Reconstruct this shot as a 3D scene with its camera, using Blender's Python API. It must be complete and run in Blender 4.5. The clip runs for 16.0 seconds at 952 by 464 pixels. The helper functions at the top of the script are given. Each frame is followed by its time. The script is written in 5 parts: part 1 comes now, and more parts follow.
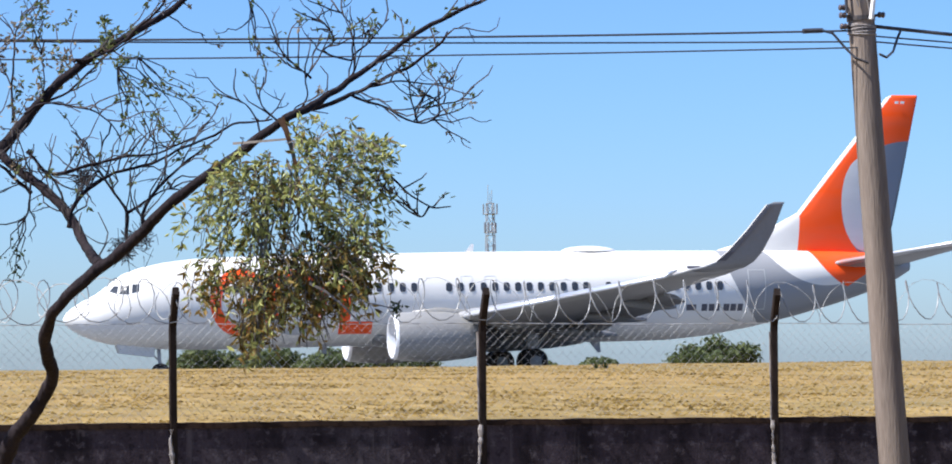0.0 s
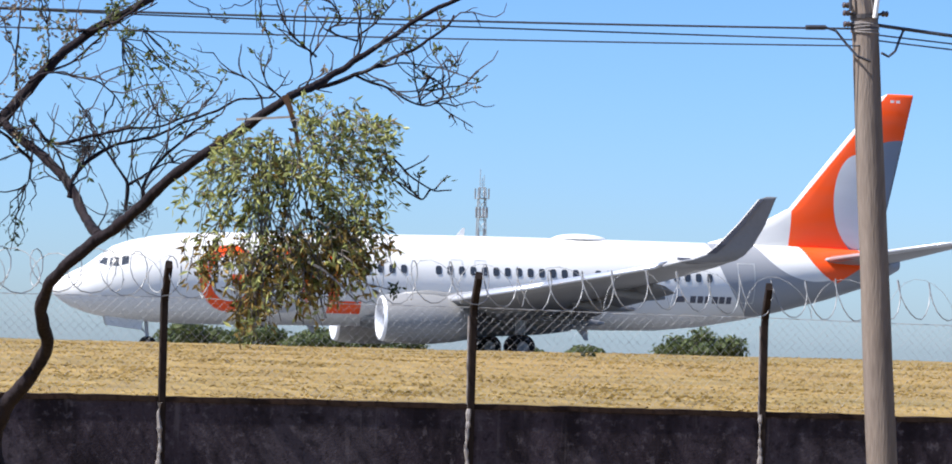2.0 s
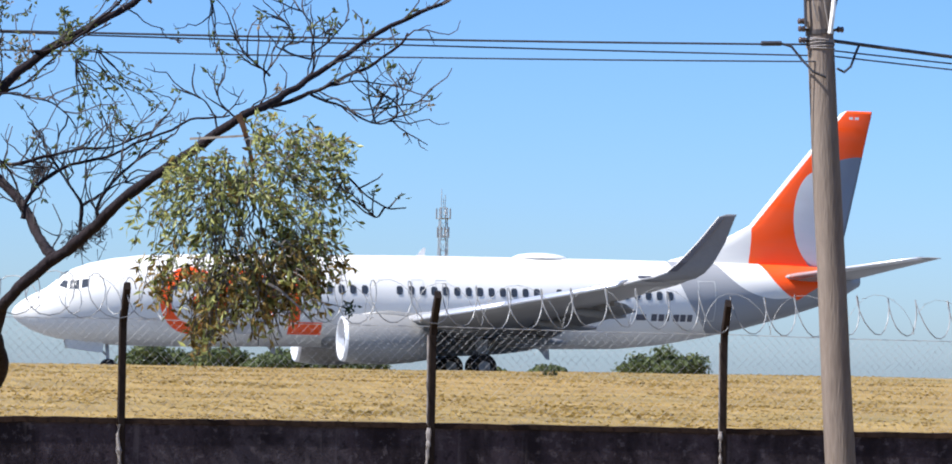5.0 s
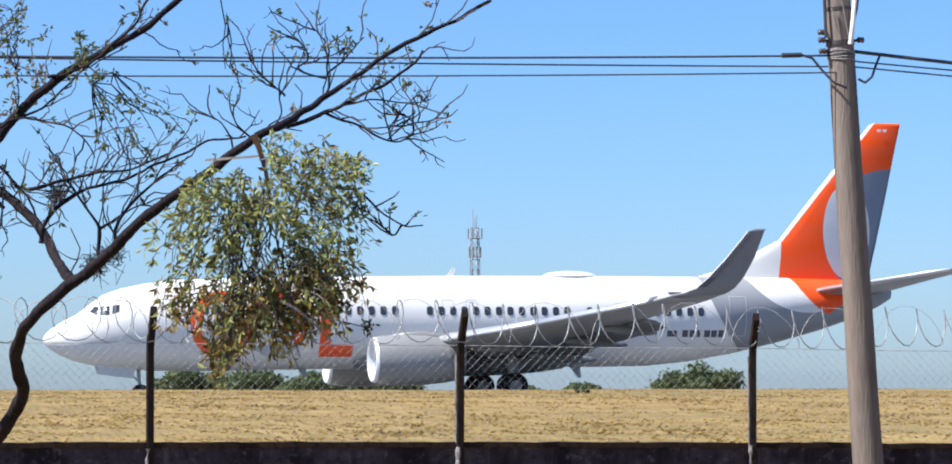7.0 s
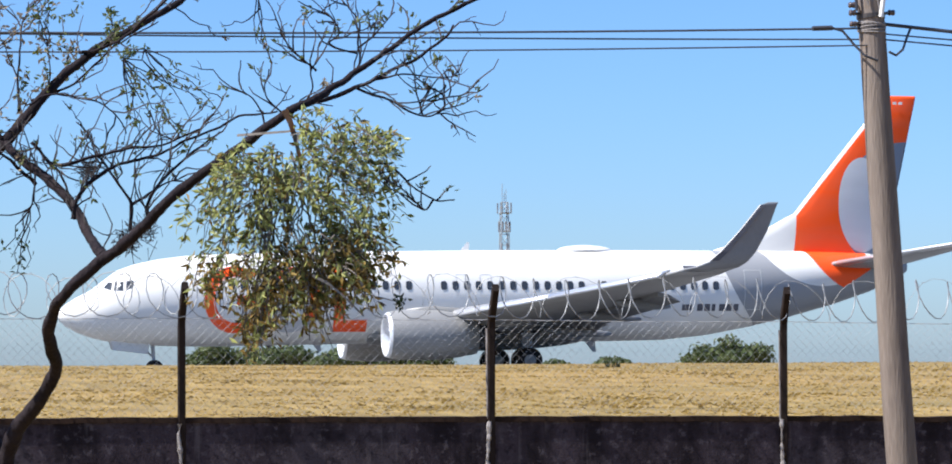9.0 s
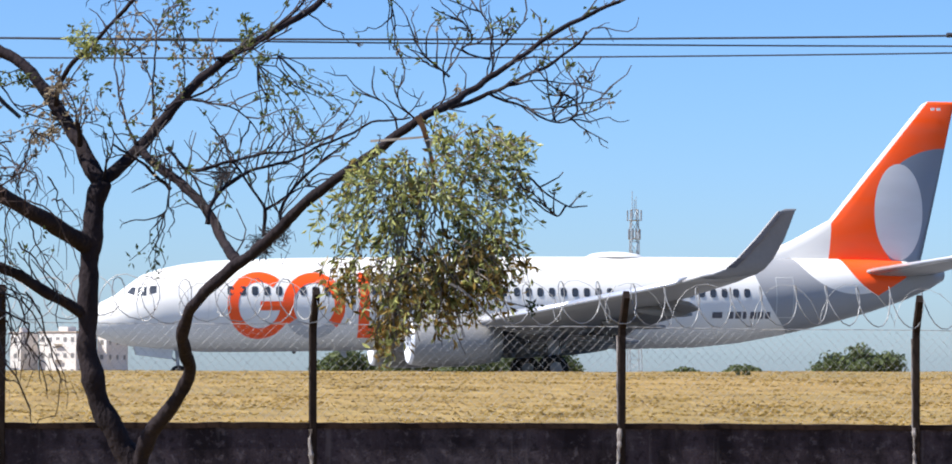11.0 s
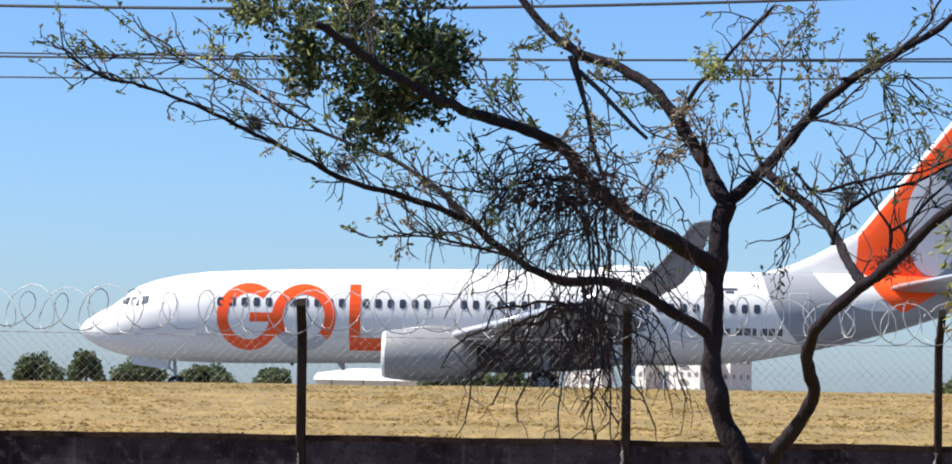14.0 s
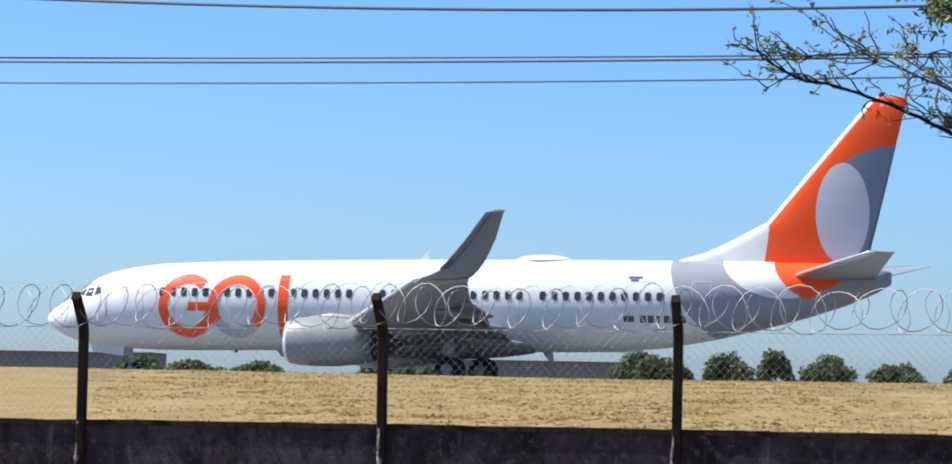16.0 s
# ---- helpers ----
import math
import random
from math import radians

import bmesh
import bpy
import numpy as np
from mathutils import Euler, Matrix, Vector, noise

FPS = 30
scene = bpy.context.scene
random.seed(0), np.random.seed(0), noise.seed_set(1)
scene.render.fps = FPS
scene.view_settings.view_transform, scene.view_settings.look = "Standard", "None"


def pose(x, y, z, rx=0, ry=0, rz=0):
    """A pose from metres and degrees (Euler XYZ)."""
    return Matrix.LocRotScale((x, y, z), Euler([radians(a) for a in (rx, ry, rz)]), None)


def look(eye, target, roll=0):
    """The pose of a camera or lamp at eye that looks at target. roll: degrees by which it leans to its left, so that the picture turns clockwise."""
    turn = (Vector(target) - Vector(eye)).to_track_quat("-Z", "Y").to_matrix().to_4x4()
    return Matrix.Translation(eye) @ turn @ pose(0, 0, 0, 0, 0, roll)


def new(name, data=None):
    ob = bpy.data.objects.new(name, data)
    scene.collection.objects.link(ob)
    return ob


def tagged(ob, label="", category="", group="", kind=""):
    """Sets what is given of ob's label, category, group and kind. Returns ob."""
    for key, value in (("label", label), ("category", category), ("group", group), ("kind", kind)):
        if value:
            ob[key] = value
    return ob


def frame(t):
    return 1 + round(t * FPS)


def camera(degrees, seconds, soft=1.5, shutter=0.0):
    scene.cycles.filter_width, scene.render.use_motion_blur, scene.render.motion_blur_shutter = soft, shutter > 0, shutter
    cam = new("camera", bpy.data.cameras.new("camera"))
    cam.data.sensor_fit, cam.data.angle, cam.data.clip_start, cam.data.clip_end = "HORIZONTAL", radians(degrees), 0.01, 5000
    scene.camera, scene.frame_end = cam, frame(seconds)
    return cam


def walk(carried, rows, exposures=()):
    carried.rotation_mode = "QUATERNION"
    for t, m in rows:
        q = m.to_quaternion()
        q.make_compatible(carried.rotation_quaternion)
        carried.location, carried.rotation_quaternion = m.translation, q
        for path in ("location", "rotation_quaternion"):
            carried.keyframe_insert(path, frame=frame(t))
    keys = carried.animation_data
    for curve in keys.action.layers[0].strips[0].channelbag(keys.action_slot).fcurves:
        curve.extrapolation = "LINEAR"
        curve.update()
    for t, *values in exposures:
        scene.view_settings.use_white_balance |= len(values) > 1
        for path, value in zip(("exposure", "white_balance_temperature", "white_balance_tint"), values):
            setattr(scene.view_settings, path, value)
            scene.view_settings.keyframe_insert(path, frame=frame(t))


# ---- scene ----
def aim(x, y, z, yaw, pitch, roll):
    """Pose from a place, a heading clockwise from +y, a tilt up and a lean to the left, in degrees."""
    a, b = radians(yaw), radians(pitch)
    d = Vector((math.sin(a) * math.cos(b), math.cos(a) * math.cos(b), math.sin(b)))
    return look((x, y, z), Vector((x, y, z)) + d, roll)


cam = camera(18.344, 16.0, soft=1.8)
PATH = [
    (0.0, -0.004, -0.001, 1.614, 13.811, 2.745, -0.630),
    (0.5, -0.037, -0.007, 1.614, 14.094, 2.391, 0.282),
    (1.0, -0.038, -0.008, 1.614, 14.471, 2.679, 0.570),
    (1.5, -0.038, -0.008, 1.614, 14.800, 2.744, 1.074),
    (2.0, -0.039, -0.008, 1.614, 13.996, 2.439, 1.411),
    (2.5, -0.038, -0.008, 1.615, 14.420, 2.416, 1.483),
    (3.0, -0.036, -0.007, 1.614, 14.909, 2.677, 1.346),
    (3.5, -0.036, -0.007, 1.615, 14.926, 2.756, 1.332),
    (4.0, -0.037, -0.007, 1.614, 15.009, 2.754, 1.431),
    (6.5, 0.043, 0.009, 1.596, 14.167, 3.151, -0.109),
    (7.0, 0.045, 0.009, 1.596, 14.105, 3.219, -0.082),
    (7.5, 0.045, 0.009, 1.595, 14.540, 3.086, -0.004),
    (8.0, 0.044, 0.009, 1.595, 14.188, 2.613, -0.178),
    (10.5, 0.026, 0.005, 1.592, 11.987, 2.995, 0.081),
    (11.0, 0.026, 0.005, 1.591, 11.008, 2.869, 0.067),
    (11.5, 0.027, 0.005, 1.592, 10.147, 2.715, 0.286),
    (12.0, 0.020, 0.004, 1.592, 8.397, 2.672, 0.303),
    (12.5, 0.023, 0.005, 1.592, 6.351, 2.845, 0.705),
    (13.0, 0.021, 0.004, 1.592, 3.930, 2.677, 0.759),
    (13.5, 0.019, 0.004, 1.592, 1.714, 2.843, 0.668),
    (14.0, 0.023, 0.005, 1.592, -1.099, 3.157, 0.985),
    (14.5, 0.019, 0.004, 1.592, -4.513, 2.835, 0.781),
    (15.0, 0.026, 0.005, 1.588, -7.534, 2.851, 0.748),
    (15.5, 0.004, 0.001, 1.594, -10.693, 2.957, 0.696),
    (16.0, -0.006, -0.001, 1.594, -14.418, 2.909, 1.150),
]
walk(cam, [(r[0], aim(*r[1:])) for r in PATH], exposures=[(0.0, 0.97, 5650, 12.5), (4.0, 0.97, 5650, 12.5), (7.0, 0.95, 5600, 11.5), (10.5, 0.96, 5720, 12.0), (12.5, 0.96, 5860, 12.5), (14.0, 0.94, 5800, 11.5), (16.0, 0.88, 5500, 9.5)])

# ---- daylight: high sun, far to the left and a little before the fence ----
SUN = Vector((-0.80, -0.09, 1.0)).normalized()
world = bpy.data.worlds.new("sky")
scene.world = world
world.use_nodes = True
wn = world.node_tree.nodes
sky = wn.new("ShaderNodeTexSky")
sky.sky_type = "NISHITA"
sky.sun_disc = False
sky.sun_elevation = math.asin(SUN.z)
sky.sun_rotation = math.atan2(SUN.x, SUN.y)
sky.air_density, sky.dust_density, sky.ozone_density = 1.0, 0.62, 10.0
wn["Background"].inputs["Strength"].default_value = 0.081
world.node_tree.links.new(sky.outputs["Color"], wn["Background"].inputs["Color"])
lamp = bpy.data.lights.new("sun", "SUN")
lamp.energy, lamp.angle, lamp.color = 5.0, radians(0.53), (1.0, 0.91, 0.77)
sun = new("sun", lamp)
sun.matrix_world = look(SUN * 50, (0, 0, 0))


# ---- materials ----
class Nodes:
    """Short-hand for wiring one material."""

    def __init__(self, name, rough=0.6, metal=0.0):
        self.m = bpy.data.materials.new(name)
        self.m.use_nodes = True
        self.t = self.m.node_tree
        self.b = self.t.nodes["Principled BSDF"]
        self.b.inputs["Roughness"].default_value = rough
        self.b.inputs["Metallic"].default_value = metal
        self.co = self.t.nodes.new("ShaderNodeTexCoord").outputs["Object"]

    def put(self, value, socket):
        if hasattr(value, "is_linked"):
            self.t.links.new(value, socket)
        else:
            socket.default_value = value

    def math(self, op, a, b=0.0, c=0.0):
        n = self.t.nodes.new("ShaderNodeMath")
        n.operation = op
        for v, s in zip((a, b, c), n.inputs):
            self.put(v, s)
        return n.outputs[0]

    def noise(self, scale, detail=4.0, stretch=(1, 1, 1), rough=0.55):
        mp = self.t.nodes.new("ShaderNodeMapping")
        mp.inputs["Scale"].default_value = stretch
        self.t.links.new(self.co, mp.inputs["Vector"])
        n = self.t.nodes.new("ShaderNodeTexNoise")
        n.inputs["Scale"].default_value, n.inputs["Detail"].default_value = scale, detail
        n.inputs["Roughness"].default_value = rough
        self.t.links.new(mp.outputs[0], n.inputs["Vector"])
        return n.outputs["Fac"]

    def span(self, v, lo, hi):
        n = self.t.nodes.new("ShaderNodeMapRange")
        n.inputs["From Min"].default_value, n.inputs["From Max"].default_value = lo, hi
        self.t.links.new(v, n.inputs["Value"])
        return n.outputs["Result"]

    def mix(self, f, a, b):
        n = self.t.nodes.new("ShaderNodeMix")
        n.data_type = "RGBA"
        self.put(f, n.inputs["Factor"])
        for v, s in ((a, n.inputs["A"]), (b, n.inputs["B"])):
            self.put((*v, 1) if isinstance(v, tuple) else v, s)
        return n.outputs["Result"]

    def bump(self, h, strength, distance):
        n = self.t.nodes.new("ShaderNodeBump")
        n.inputs["Strength"].default_value, n.inputs["Distance"].default_value = strength, distance
        self.t.links.new(h, n.inputs["Height"])
        self.t.links.new(n.outputs[0], self.b.inputs["Normal"])

    def color(self, c):
        self.put(c, self.b.inputs["Base Color"])
        return self.m


def worn(name, a, b, rough=0.7, metal=0.0, scale=3.0, fine=40.0, bump=0.3, depth=0.004, stretch=(1, 1, 1)):
    """Two tones in large blotches and fine grain, with a fine relief."""
    n = Nodes(name, rough, metal)
    if rough >= 0.85:
        n.b.inputs["Specular IOR Level"].default_value = 0.12
    big, small = n.noise(scale, 5, stretch), n.noise(fine, 3, stretch)
    f = n.math("ADD", n.math("MULTIPLY", n.span(big, 0.3, 0.7), 0.65), n.math("MULTIPLY", n.span(small, 0.3, 0.7), 0.35))
    n.bump(small, bump, depth)
    return n.color(n.mix(f, a, b))


def leafy(name, a, b, glow=0.35, rough=0.6, gloss=0.2):
    """Foliage: tones that differ from leaf to leaf, and some light through the blade."""
    n = Nodes(name, rough)
    n.b.inputs["Specular IOR Level"].default_value = gloss
    g = n.t.nodes.new("ShaderNodeNewGeometry")
    c = n.mix(g.outputs["Random Per Island"], a, b)
    n.color(c)
    tr = n.t.nodes.new("ShaderNodeBsdfTranslucent")
    n.t.links.new(c, tr.inputs["Color"])
    ms = n.t.nodes.new("ShaderNodeMixShader")
    ms.inputs[0].default_value = glow
    out = n.t.nodes["Material Output"]
    n.t.links.new(n.b.outputs[0], ms.inputs[1])
    n.t.links.new(tr.outputs[0], ms.inputs[2])
    n.t.links.new(ms.outputs[0], out.inputs["Surface"])
    return n.m


def field():
    """Dry grass: straw, paler and browner drifts along the strip."""
    n = Nodes("dry_grass_ground", 0.95)
    drift, tuft, grain = n.noise(0.09, 4, (0.35, 1, 1)), n.noise(0.9, 6, (0.4, 1, 1)), n.noise(14, 3)
    c = n.mix(n.span(drift, 0.35, 0.65), (0.252, 0.154, 0.034), (0.176, 0.130, 0.034))
    c = n.mix(n.math("MULTIPLY", n.span(tuft, 0.42, 0.68), 0.85), c, (0.312, 0.200, 0.048))
    streak = n.noise(0.5, 4, (0.06, 1.0, 1.0))
    c = n.mix(n.math("MULTIPLY", n.span(streak, 0.58, 0.72), 0.5), c, (0.372, 0.268, 0.085))
    mott = n.noise(4.0, 4, (1.0, 0.10, 1.0), 0.6)
    c = n.mix(n.math("MULTIPLY", n.span(mott, 0.52, 0.66), 0.55), c, (0.150, 0.096, 0.026))
    c = n.mix(n.math("MULTIPLY", n.span(mott, 0.47, 0.34), 0.5), c, (0.412, 0.282, 0.085))
    c = n.mix(n.math("MULTIPLY", n.span(grain, 0.5, 0.8), 0.25), c, (0.150, 0.100, 0.036))
    n.bump(grain, 0.8, 0.05)
    return n.color(c)


def wall_paint():
    """Old dark concrete with rain streaks and pale lime stains."""
    n = Nodes("stained_concrete", 0.95)
    n.b.inputs["Specular IOR Level"].default_value = 0.15
    streak, blot, grain = n.noise(2.6, 6, (1.6, 1.6, 0.45)), n.noise(1.7, 7), n.noise(45, 3)
    c = n.mix(n.span(streak, 0.38, 0.62), (0.016, 0.012, 0.015), (0.052, 0.040, 0.048))
    c = n.mix(n.math("MULTIPLY", n.span(blot, 0.50, 0.62), 0.7), c, (0.075, 0.062, 0.070))
    c = n.mix(n.math("MULTIPLY", n.span(grain, 0.5, 0.75), 0.4), c, (0.014, 0.010, 0.012))
    pock = n.noise(13.0, 5, (1.0, 1.0, 1.0), 0.7)
    c = n.mix(n.math("MULTIPLY", n.span(pock, 0.55, 0.66), 0.6), c, (0.115, 0.098, 0.105))
    c = n.mix(n.math("MULTIPLY", n.span(pock, 0.45, 0.36), 0.6), c, (0.010, 0.008, 0.010))
    drip = n.noise(9.0, 3, (1.0, 1.0, 0.08))
    c = n.mix(n.math("MULTIPLY", n.span(drip, 0.62, 0.74), 0.5), c, (0.15, 0.13, 0.13))
    n.bump(grain, 0.5, 0.006)
    return n.color(c)


def inside(n, x, z, cx, cz, rx, rz):
    """1 within an ellipse on the side of the aircraft."""
    u = n.math("DIVIDE", n.math("SUBTRACT", x, cx), rx)
    v = n.math("DIVIDE", n.math("SUBTRACT", z, cz), rz)
    d = n.math("ADD", n.math("MULTIPLY", u, u), n.math("MULTIPLY", v, v))
    return n.math("LESS_THAN", d, 1.0)


WHITE, ORANGE, LIGHT, GREY = (0.77, 0.745, 0.69), (0.93, 0.088, 0.002), (0.60, 0.60, 0.60), (0.29, 0.293, 0.30)


def livery(name, fin):
    """White aircraft paint with the grey sweep, white and orange fields of the tail."""
    n = Nodes(name, 0.38)
    sx = n.t.nodes.new("ShaderNodeSeparateXYZ")
    n.t.links.new(n.co, sx.inputs[0])
    x, z = sx.outputs["X"], sx.outputs["Z"]
    grime = n.span(n.noise(0.8, 5, (0.4, 1, 1.6)), 0.35, 0.75)
    if fin:
        c = n.mix(inside(n, x, z, 29.2, 7.4, 3.62, 6.5), ORANGE, WHITE)
        edge = n.math("LESS_THAN", n.math("SUBTRACT", n.math("MULTIPLY", n.math("SUBTRACT", z, 7.09), 0.832), n.math("SUBTRACT", x, 32.79)), -0.13)
        c = n.mix(edge, WHITE, c)
        c = n.mix(inside(n, x, z, 38.1, 7.3, 3.3, 3.03), c, (0.19, 0.22, 0.27))
        c = n.mix(inside(n, x, z, 35.93, 7.48, 1.13, 2.13), c, LIGHT)
    else:
        c = n.mix(inside(n, x, z, 33.9, 6.2, 5.25, 5.3), WHITE, GREY)
        c = n.mix(n.math("MULTIPLY", n.math("GREATER_THAN", x, 30.0), inside(n, x, z, 33.6, 6.2, 2.85, 2.4)), c, WHITE)
        orange = n.math("MULTIPLY", inside(n, x, z, 35.6, 6.2, 2.65, 2.62), n.math("LESS_THAN", x, 36.0))
        c = n.mix(orange, c, ORANGE)
        tail = n.math("MULTIPLY", n.math("GREATER_THAN", x, 33.2), n.math("LESS_THAN", z, n.math("ADD", 3.72, n.math("MULTIPLY", n.math("MAXIMUM", n.math("SUBTRACT", x, 34.6), 0.0), 0.6))))
        c = n.mix(tail, c, GREY)
    c = n.mix(n.math("MULTIPLY", grime, 0.16), c, (0.25, 0.235, 0.22))
    n.b.inputs["Specular IOR Level"].default_value = 0.18
    return n.color(c)


M = {
    "field": field(),
    "wall": wall_paint(),
    "street": worn("worn_asphalt", (0.045, 0.044, 0.046), (0.075, 0.072, 0.07), 0.9, 0, 0.8, 60),
    "runway": worn("runway_concrete", (0.13, 0.128, 0.124), (0.19, 0.186, 0.179), 0.85, 0, 0.2, 20),
    "cap": worn("dark_mortar_cap", (0.012, 0.008, 0.006), (0.036, 0.020, 0.013), 0.95, 0, 2.5, 40),
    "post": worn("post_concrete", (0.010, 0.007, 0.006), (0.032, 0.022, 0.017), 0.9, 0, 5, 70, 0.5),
    "wire": worn("galvanised_wire", (0.26, 0.26, 0.265), (0.42, 0.42, 0.42), 0.6, 0.0, 6, 80),
    "razor": worn("razor_steel", (0.16, 0.16, 0.155), (0.36, 0.355, 0.345), 0.55, 0.3, 9, 70),
    "cable": worn("black_cable", (0.02, 0.022, 0.03), (0.05, 0.05, 0.06), 0.6, 0, 3, 50),
    "pole": worn("weathered_pole", (0.11, 0.085, 0.068), (0.27, 0.22, 0.18), 0.9, 0, 2.5, 34, 0.8, 0.01, (3, 3, 0.25)),
    "iron": worn("pole_iron", (0.05, 0.048, 0.05), (0.12, 0.10, 0.09), 0.6, 0.6, 6, 60),
    "porcelain": worn("insulator_glaze", (0.07, 0.05, 0.045), (0.11, 0.08, 0.07), 0.2, 0, 6, 60),
    "bark": worn("dark_bark", (0.008, 0.006, 0.007), (0.038, 0.029, 0.031), 0.95, 0, 7, 55, 0.9, 0.012, (1, 1, 0.5)),
    "palebark": worn("pale_bark", (0.10, 0.085, 0.07), (0.22, 0.19, 0.16), 0.95, 0, 8, 60, 0.7, 0.006),
    "twig": worn("grey_twig", (0.026, 0.023, 0.023), (0.082, 0.071, 0.068), 0.95, 0, 9, 70),
    "deadwood": worn("dead_wood", (0.020, 0.014, 0.012), (0.11, 0.074, 0.058), 0.95, 0, 6, 60),
    "leaf": leafy("green_leaf", (0.07, 0.10, 0.03), (0.19, 0.20, 0.07), 0.42),
    "parasite": leafy("olive_leaf", (0.055, 0.072, 0.016), (0.56, 0.57, 0.19), 0.5, 0.42, 0.4),
    "rusty": leafy("rusty_leaf", (0.06, 0.040, 0.012), (0.42, 0.29, 0.085), 0.48),
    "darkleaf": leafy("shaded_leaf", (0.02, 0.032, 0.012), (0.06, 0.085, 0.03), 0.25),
    "rawwood": worn("torn_wood", (0.26, 0.085, 0.025), (0.50, 0.24, 0.11), 0.9, 0, 14, 60),
    "bloom": leafy("dry_pod", (0.20, 0.15, 0.10), (0.34, 0.28, 0.18), 0.3),
    "straw": leafy("straw_blade", (0.19, 0.122, 0.030), (0.42, 0.29, 0.085), 0.5),
    "far_leaf": leafy("far_foliage", (0.05, 0.07, 0.025), (0.12, 0.14, 0.048), 0.28),
    "far_trunk": worn("far_trunk", (0.05, 0.04, 0.03), (0.10, 0.08, 0.06)),
    "hull": livery("fuselage_paint", False),
    "fin": livery("fin_paint", True),
    "white": worn("white_paint", (0.74, 0.725, 0.69), (0.81, 0.795, 0.755), 0.3, 0, 0.6, 12, 0.02),
    "wing": worn("wing_grey", (0.24, 0.235, 0.23), (0.31, 0.305, 0.30), 0.4, 0.0, 0.5, 8, 0.02),
    "tailgrey": worn("tailplane_grey", (0.27, 0.268, 0.27), (0.34, 0.338, 0.34), 0.4, 0.0, 0.5, 8, 0.02),
    # darker copy of the wing grey: shade under the wing put into flap colour
    "fairing": worn("shaded_wing_grey", (0.15, 0.148, 0.145), (0.21, 0.208, 0.205), 0.5, 0.0, 0.5, 8, 0.02),
    # mortar and pole ties; also the paint for sunlit post flanks
    "lime": worn("pale_mortar_and_sun", (0.16, 0.14, 0.13), (0.34, 0.31, 0.29), 0.95, 0, 6, 50),
    "slat": worn("polished_slat", (0.60, 0.60, 0.62), (0.72, 0.72, 0.73), 0.3, 0.6, 0.9, 14, 0.02),
    "winglet": worn("winglet_grey", (0.17, 0.17, 0.178), (0.22, 0.22, 0.228), 0.35, 0.0, 0.5, 8, 0.02),
    "nacelle": worn("nacelle_grey", (0.22, 0.214, 0.20), (0.28, 0.272, 0.255), 0.4, 0.0, 0.7, 10, 0.02),
    "lip": worn("polished_lip", (0.70, 0.70, 0.71), (0.80, 0.80, 0.81), 0.35, 0.35, 2, 20, 0.02),
    "hollow": worn("dark_duct", (0.012, 0.012, 0.013), (0.03, 0.03, 0.032), 0.7, 0.0, 4, 30),
    "tyre": worn("tyre_rubber", (0.012, 0.012, 0.013), (0.028, 0.027, 0.026), 0.85, 0, 6, 60),
    "hub": worn("wheel_hub", (0.16, 0.16, 0.165), (0.26, 0.26, 0.26), 0.4, 0.5, 6, 40),
    "gear": worn("gear_grey", (0.30, 0.30, 0.31), (0.45, 0.45, 0.46), 0.5, 0.2, 5, 40),
    "pane": worn("cabin_pane", (0.03, 0.034, 0.04), (0.06, 0.065, 0.075), 0.12, 0, 3, 30, 0.02),
    "orange": worn("orange_paint", (0.86, 0.078, 0.002), (0.93, 0.092, 0.003), 0.3, 0, 0.8, 14, 0.02),
    "logogrey": worn("logo_grey", (0.40, 0.41, 0.42), (0.47, 0.48, 0.49), 0.3, 0, 0.8, 14, 0.02),
    "mark": worn("dark_marking", (0.05, 0.05, 0.065), (0.10, 0.10, 0.12), 0.4, 0, 3, 30),
    "seam": worn("panel_seam", (0.60, 0.59, 0.56), (0.68, 0.67, 0.63), 0.5, 0, 3, 30),
    "plaster": worn("pale_plaster", (0.66, 0.60, 0.54), (0.78, 0.74, 0.69), 0.9, 0, 0.3, 4),
    "tan": worn("tan_plaster", (0.40, 0.32, 0.26), (0.50, 0.42, 0.35), 0.9, 0, 0.3, 4),
    "slate": worn("grey_cladding", (0.11, 0.115, 0.125), (0.17, 0.175, 0.185), 0.7, 0, 0.2, 3),
    "roofwhite": worn("white_sheet_roof", (0.62, 0.62, 0.61), (0.76, 0.76, 0.75), 0.6, 0, 0.2, 3),
    "glass": worn("dark_window", (0.16, 0.155, 0.15), (0.24, 0.23, 0.22), 0.4, 0, 1, 10),
    "steel": worn("tower_steel", (0.24, 0.25, 0.26), (0.42, 0.43, 0.44), 0.6, 0.2, 1, 8),
}


# ---- mesh helpers ----
def mesh(name, bm, material, smooth=False):
    me = bpy.data.meshes.new(name)
    bm.normal_update()
    bm.to_mesh(me)
    bm.free()
    for mm in material if isinstance(material, (list, tuple)) else [material]:
        me.materials.append(mm)
    if smooth:
        me.shade_smooth()
    return me


def part(name, bm, material, parent=None, label="", smooth=False):
    ob = new(name, mesh(name, bm, material, smooth))
    ob.parent = parent
    return tagged(ob, label)


def soup(name, verts, faces, material, parent=None, label="", smooth=False):
    me = bpy.data.meshes.new(name)
    me.from_pydata(verts, [], faces)
    me.materials.append(material)
    if smooth:
        me.shade_smooth()
    ob = new(name, me)
    ob.parent = parent
    return tagged(ob, label)


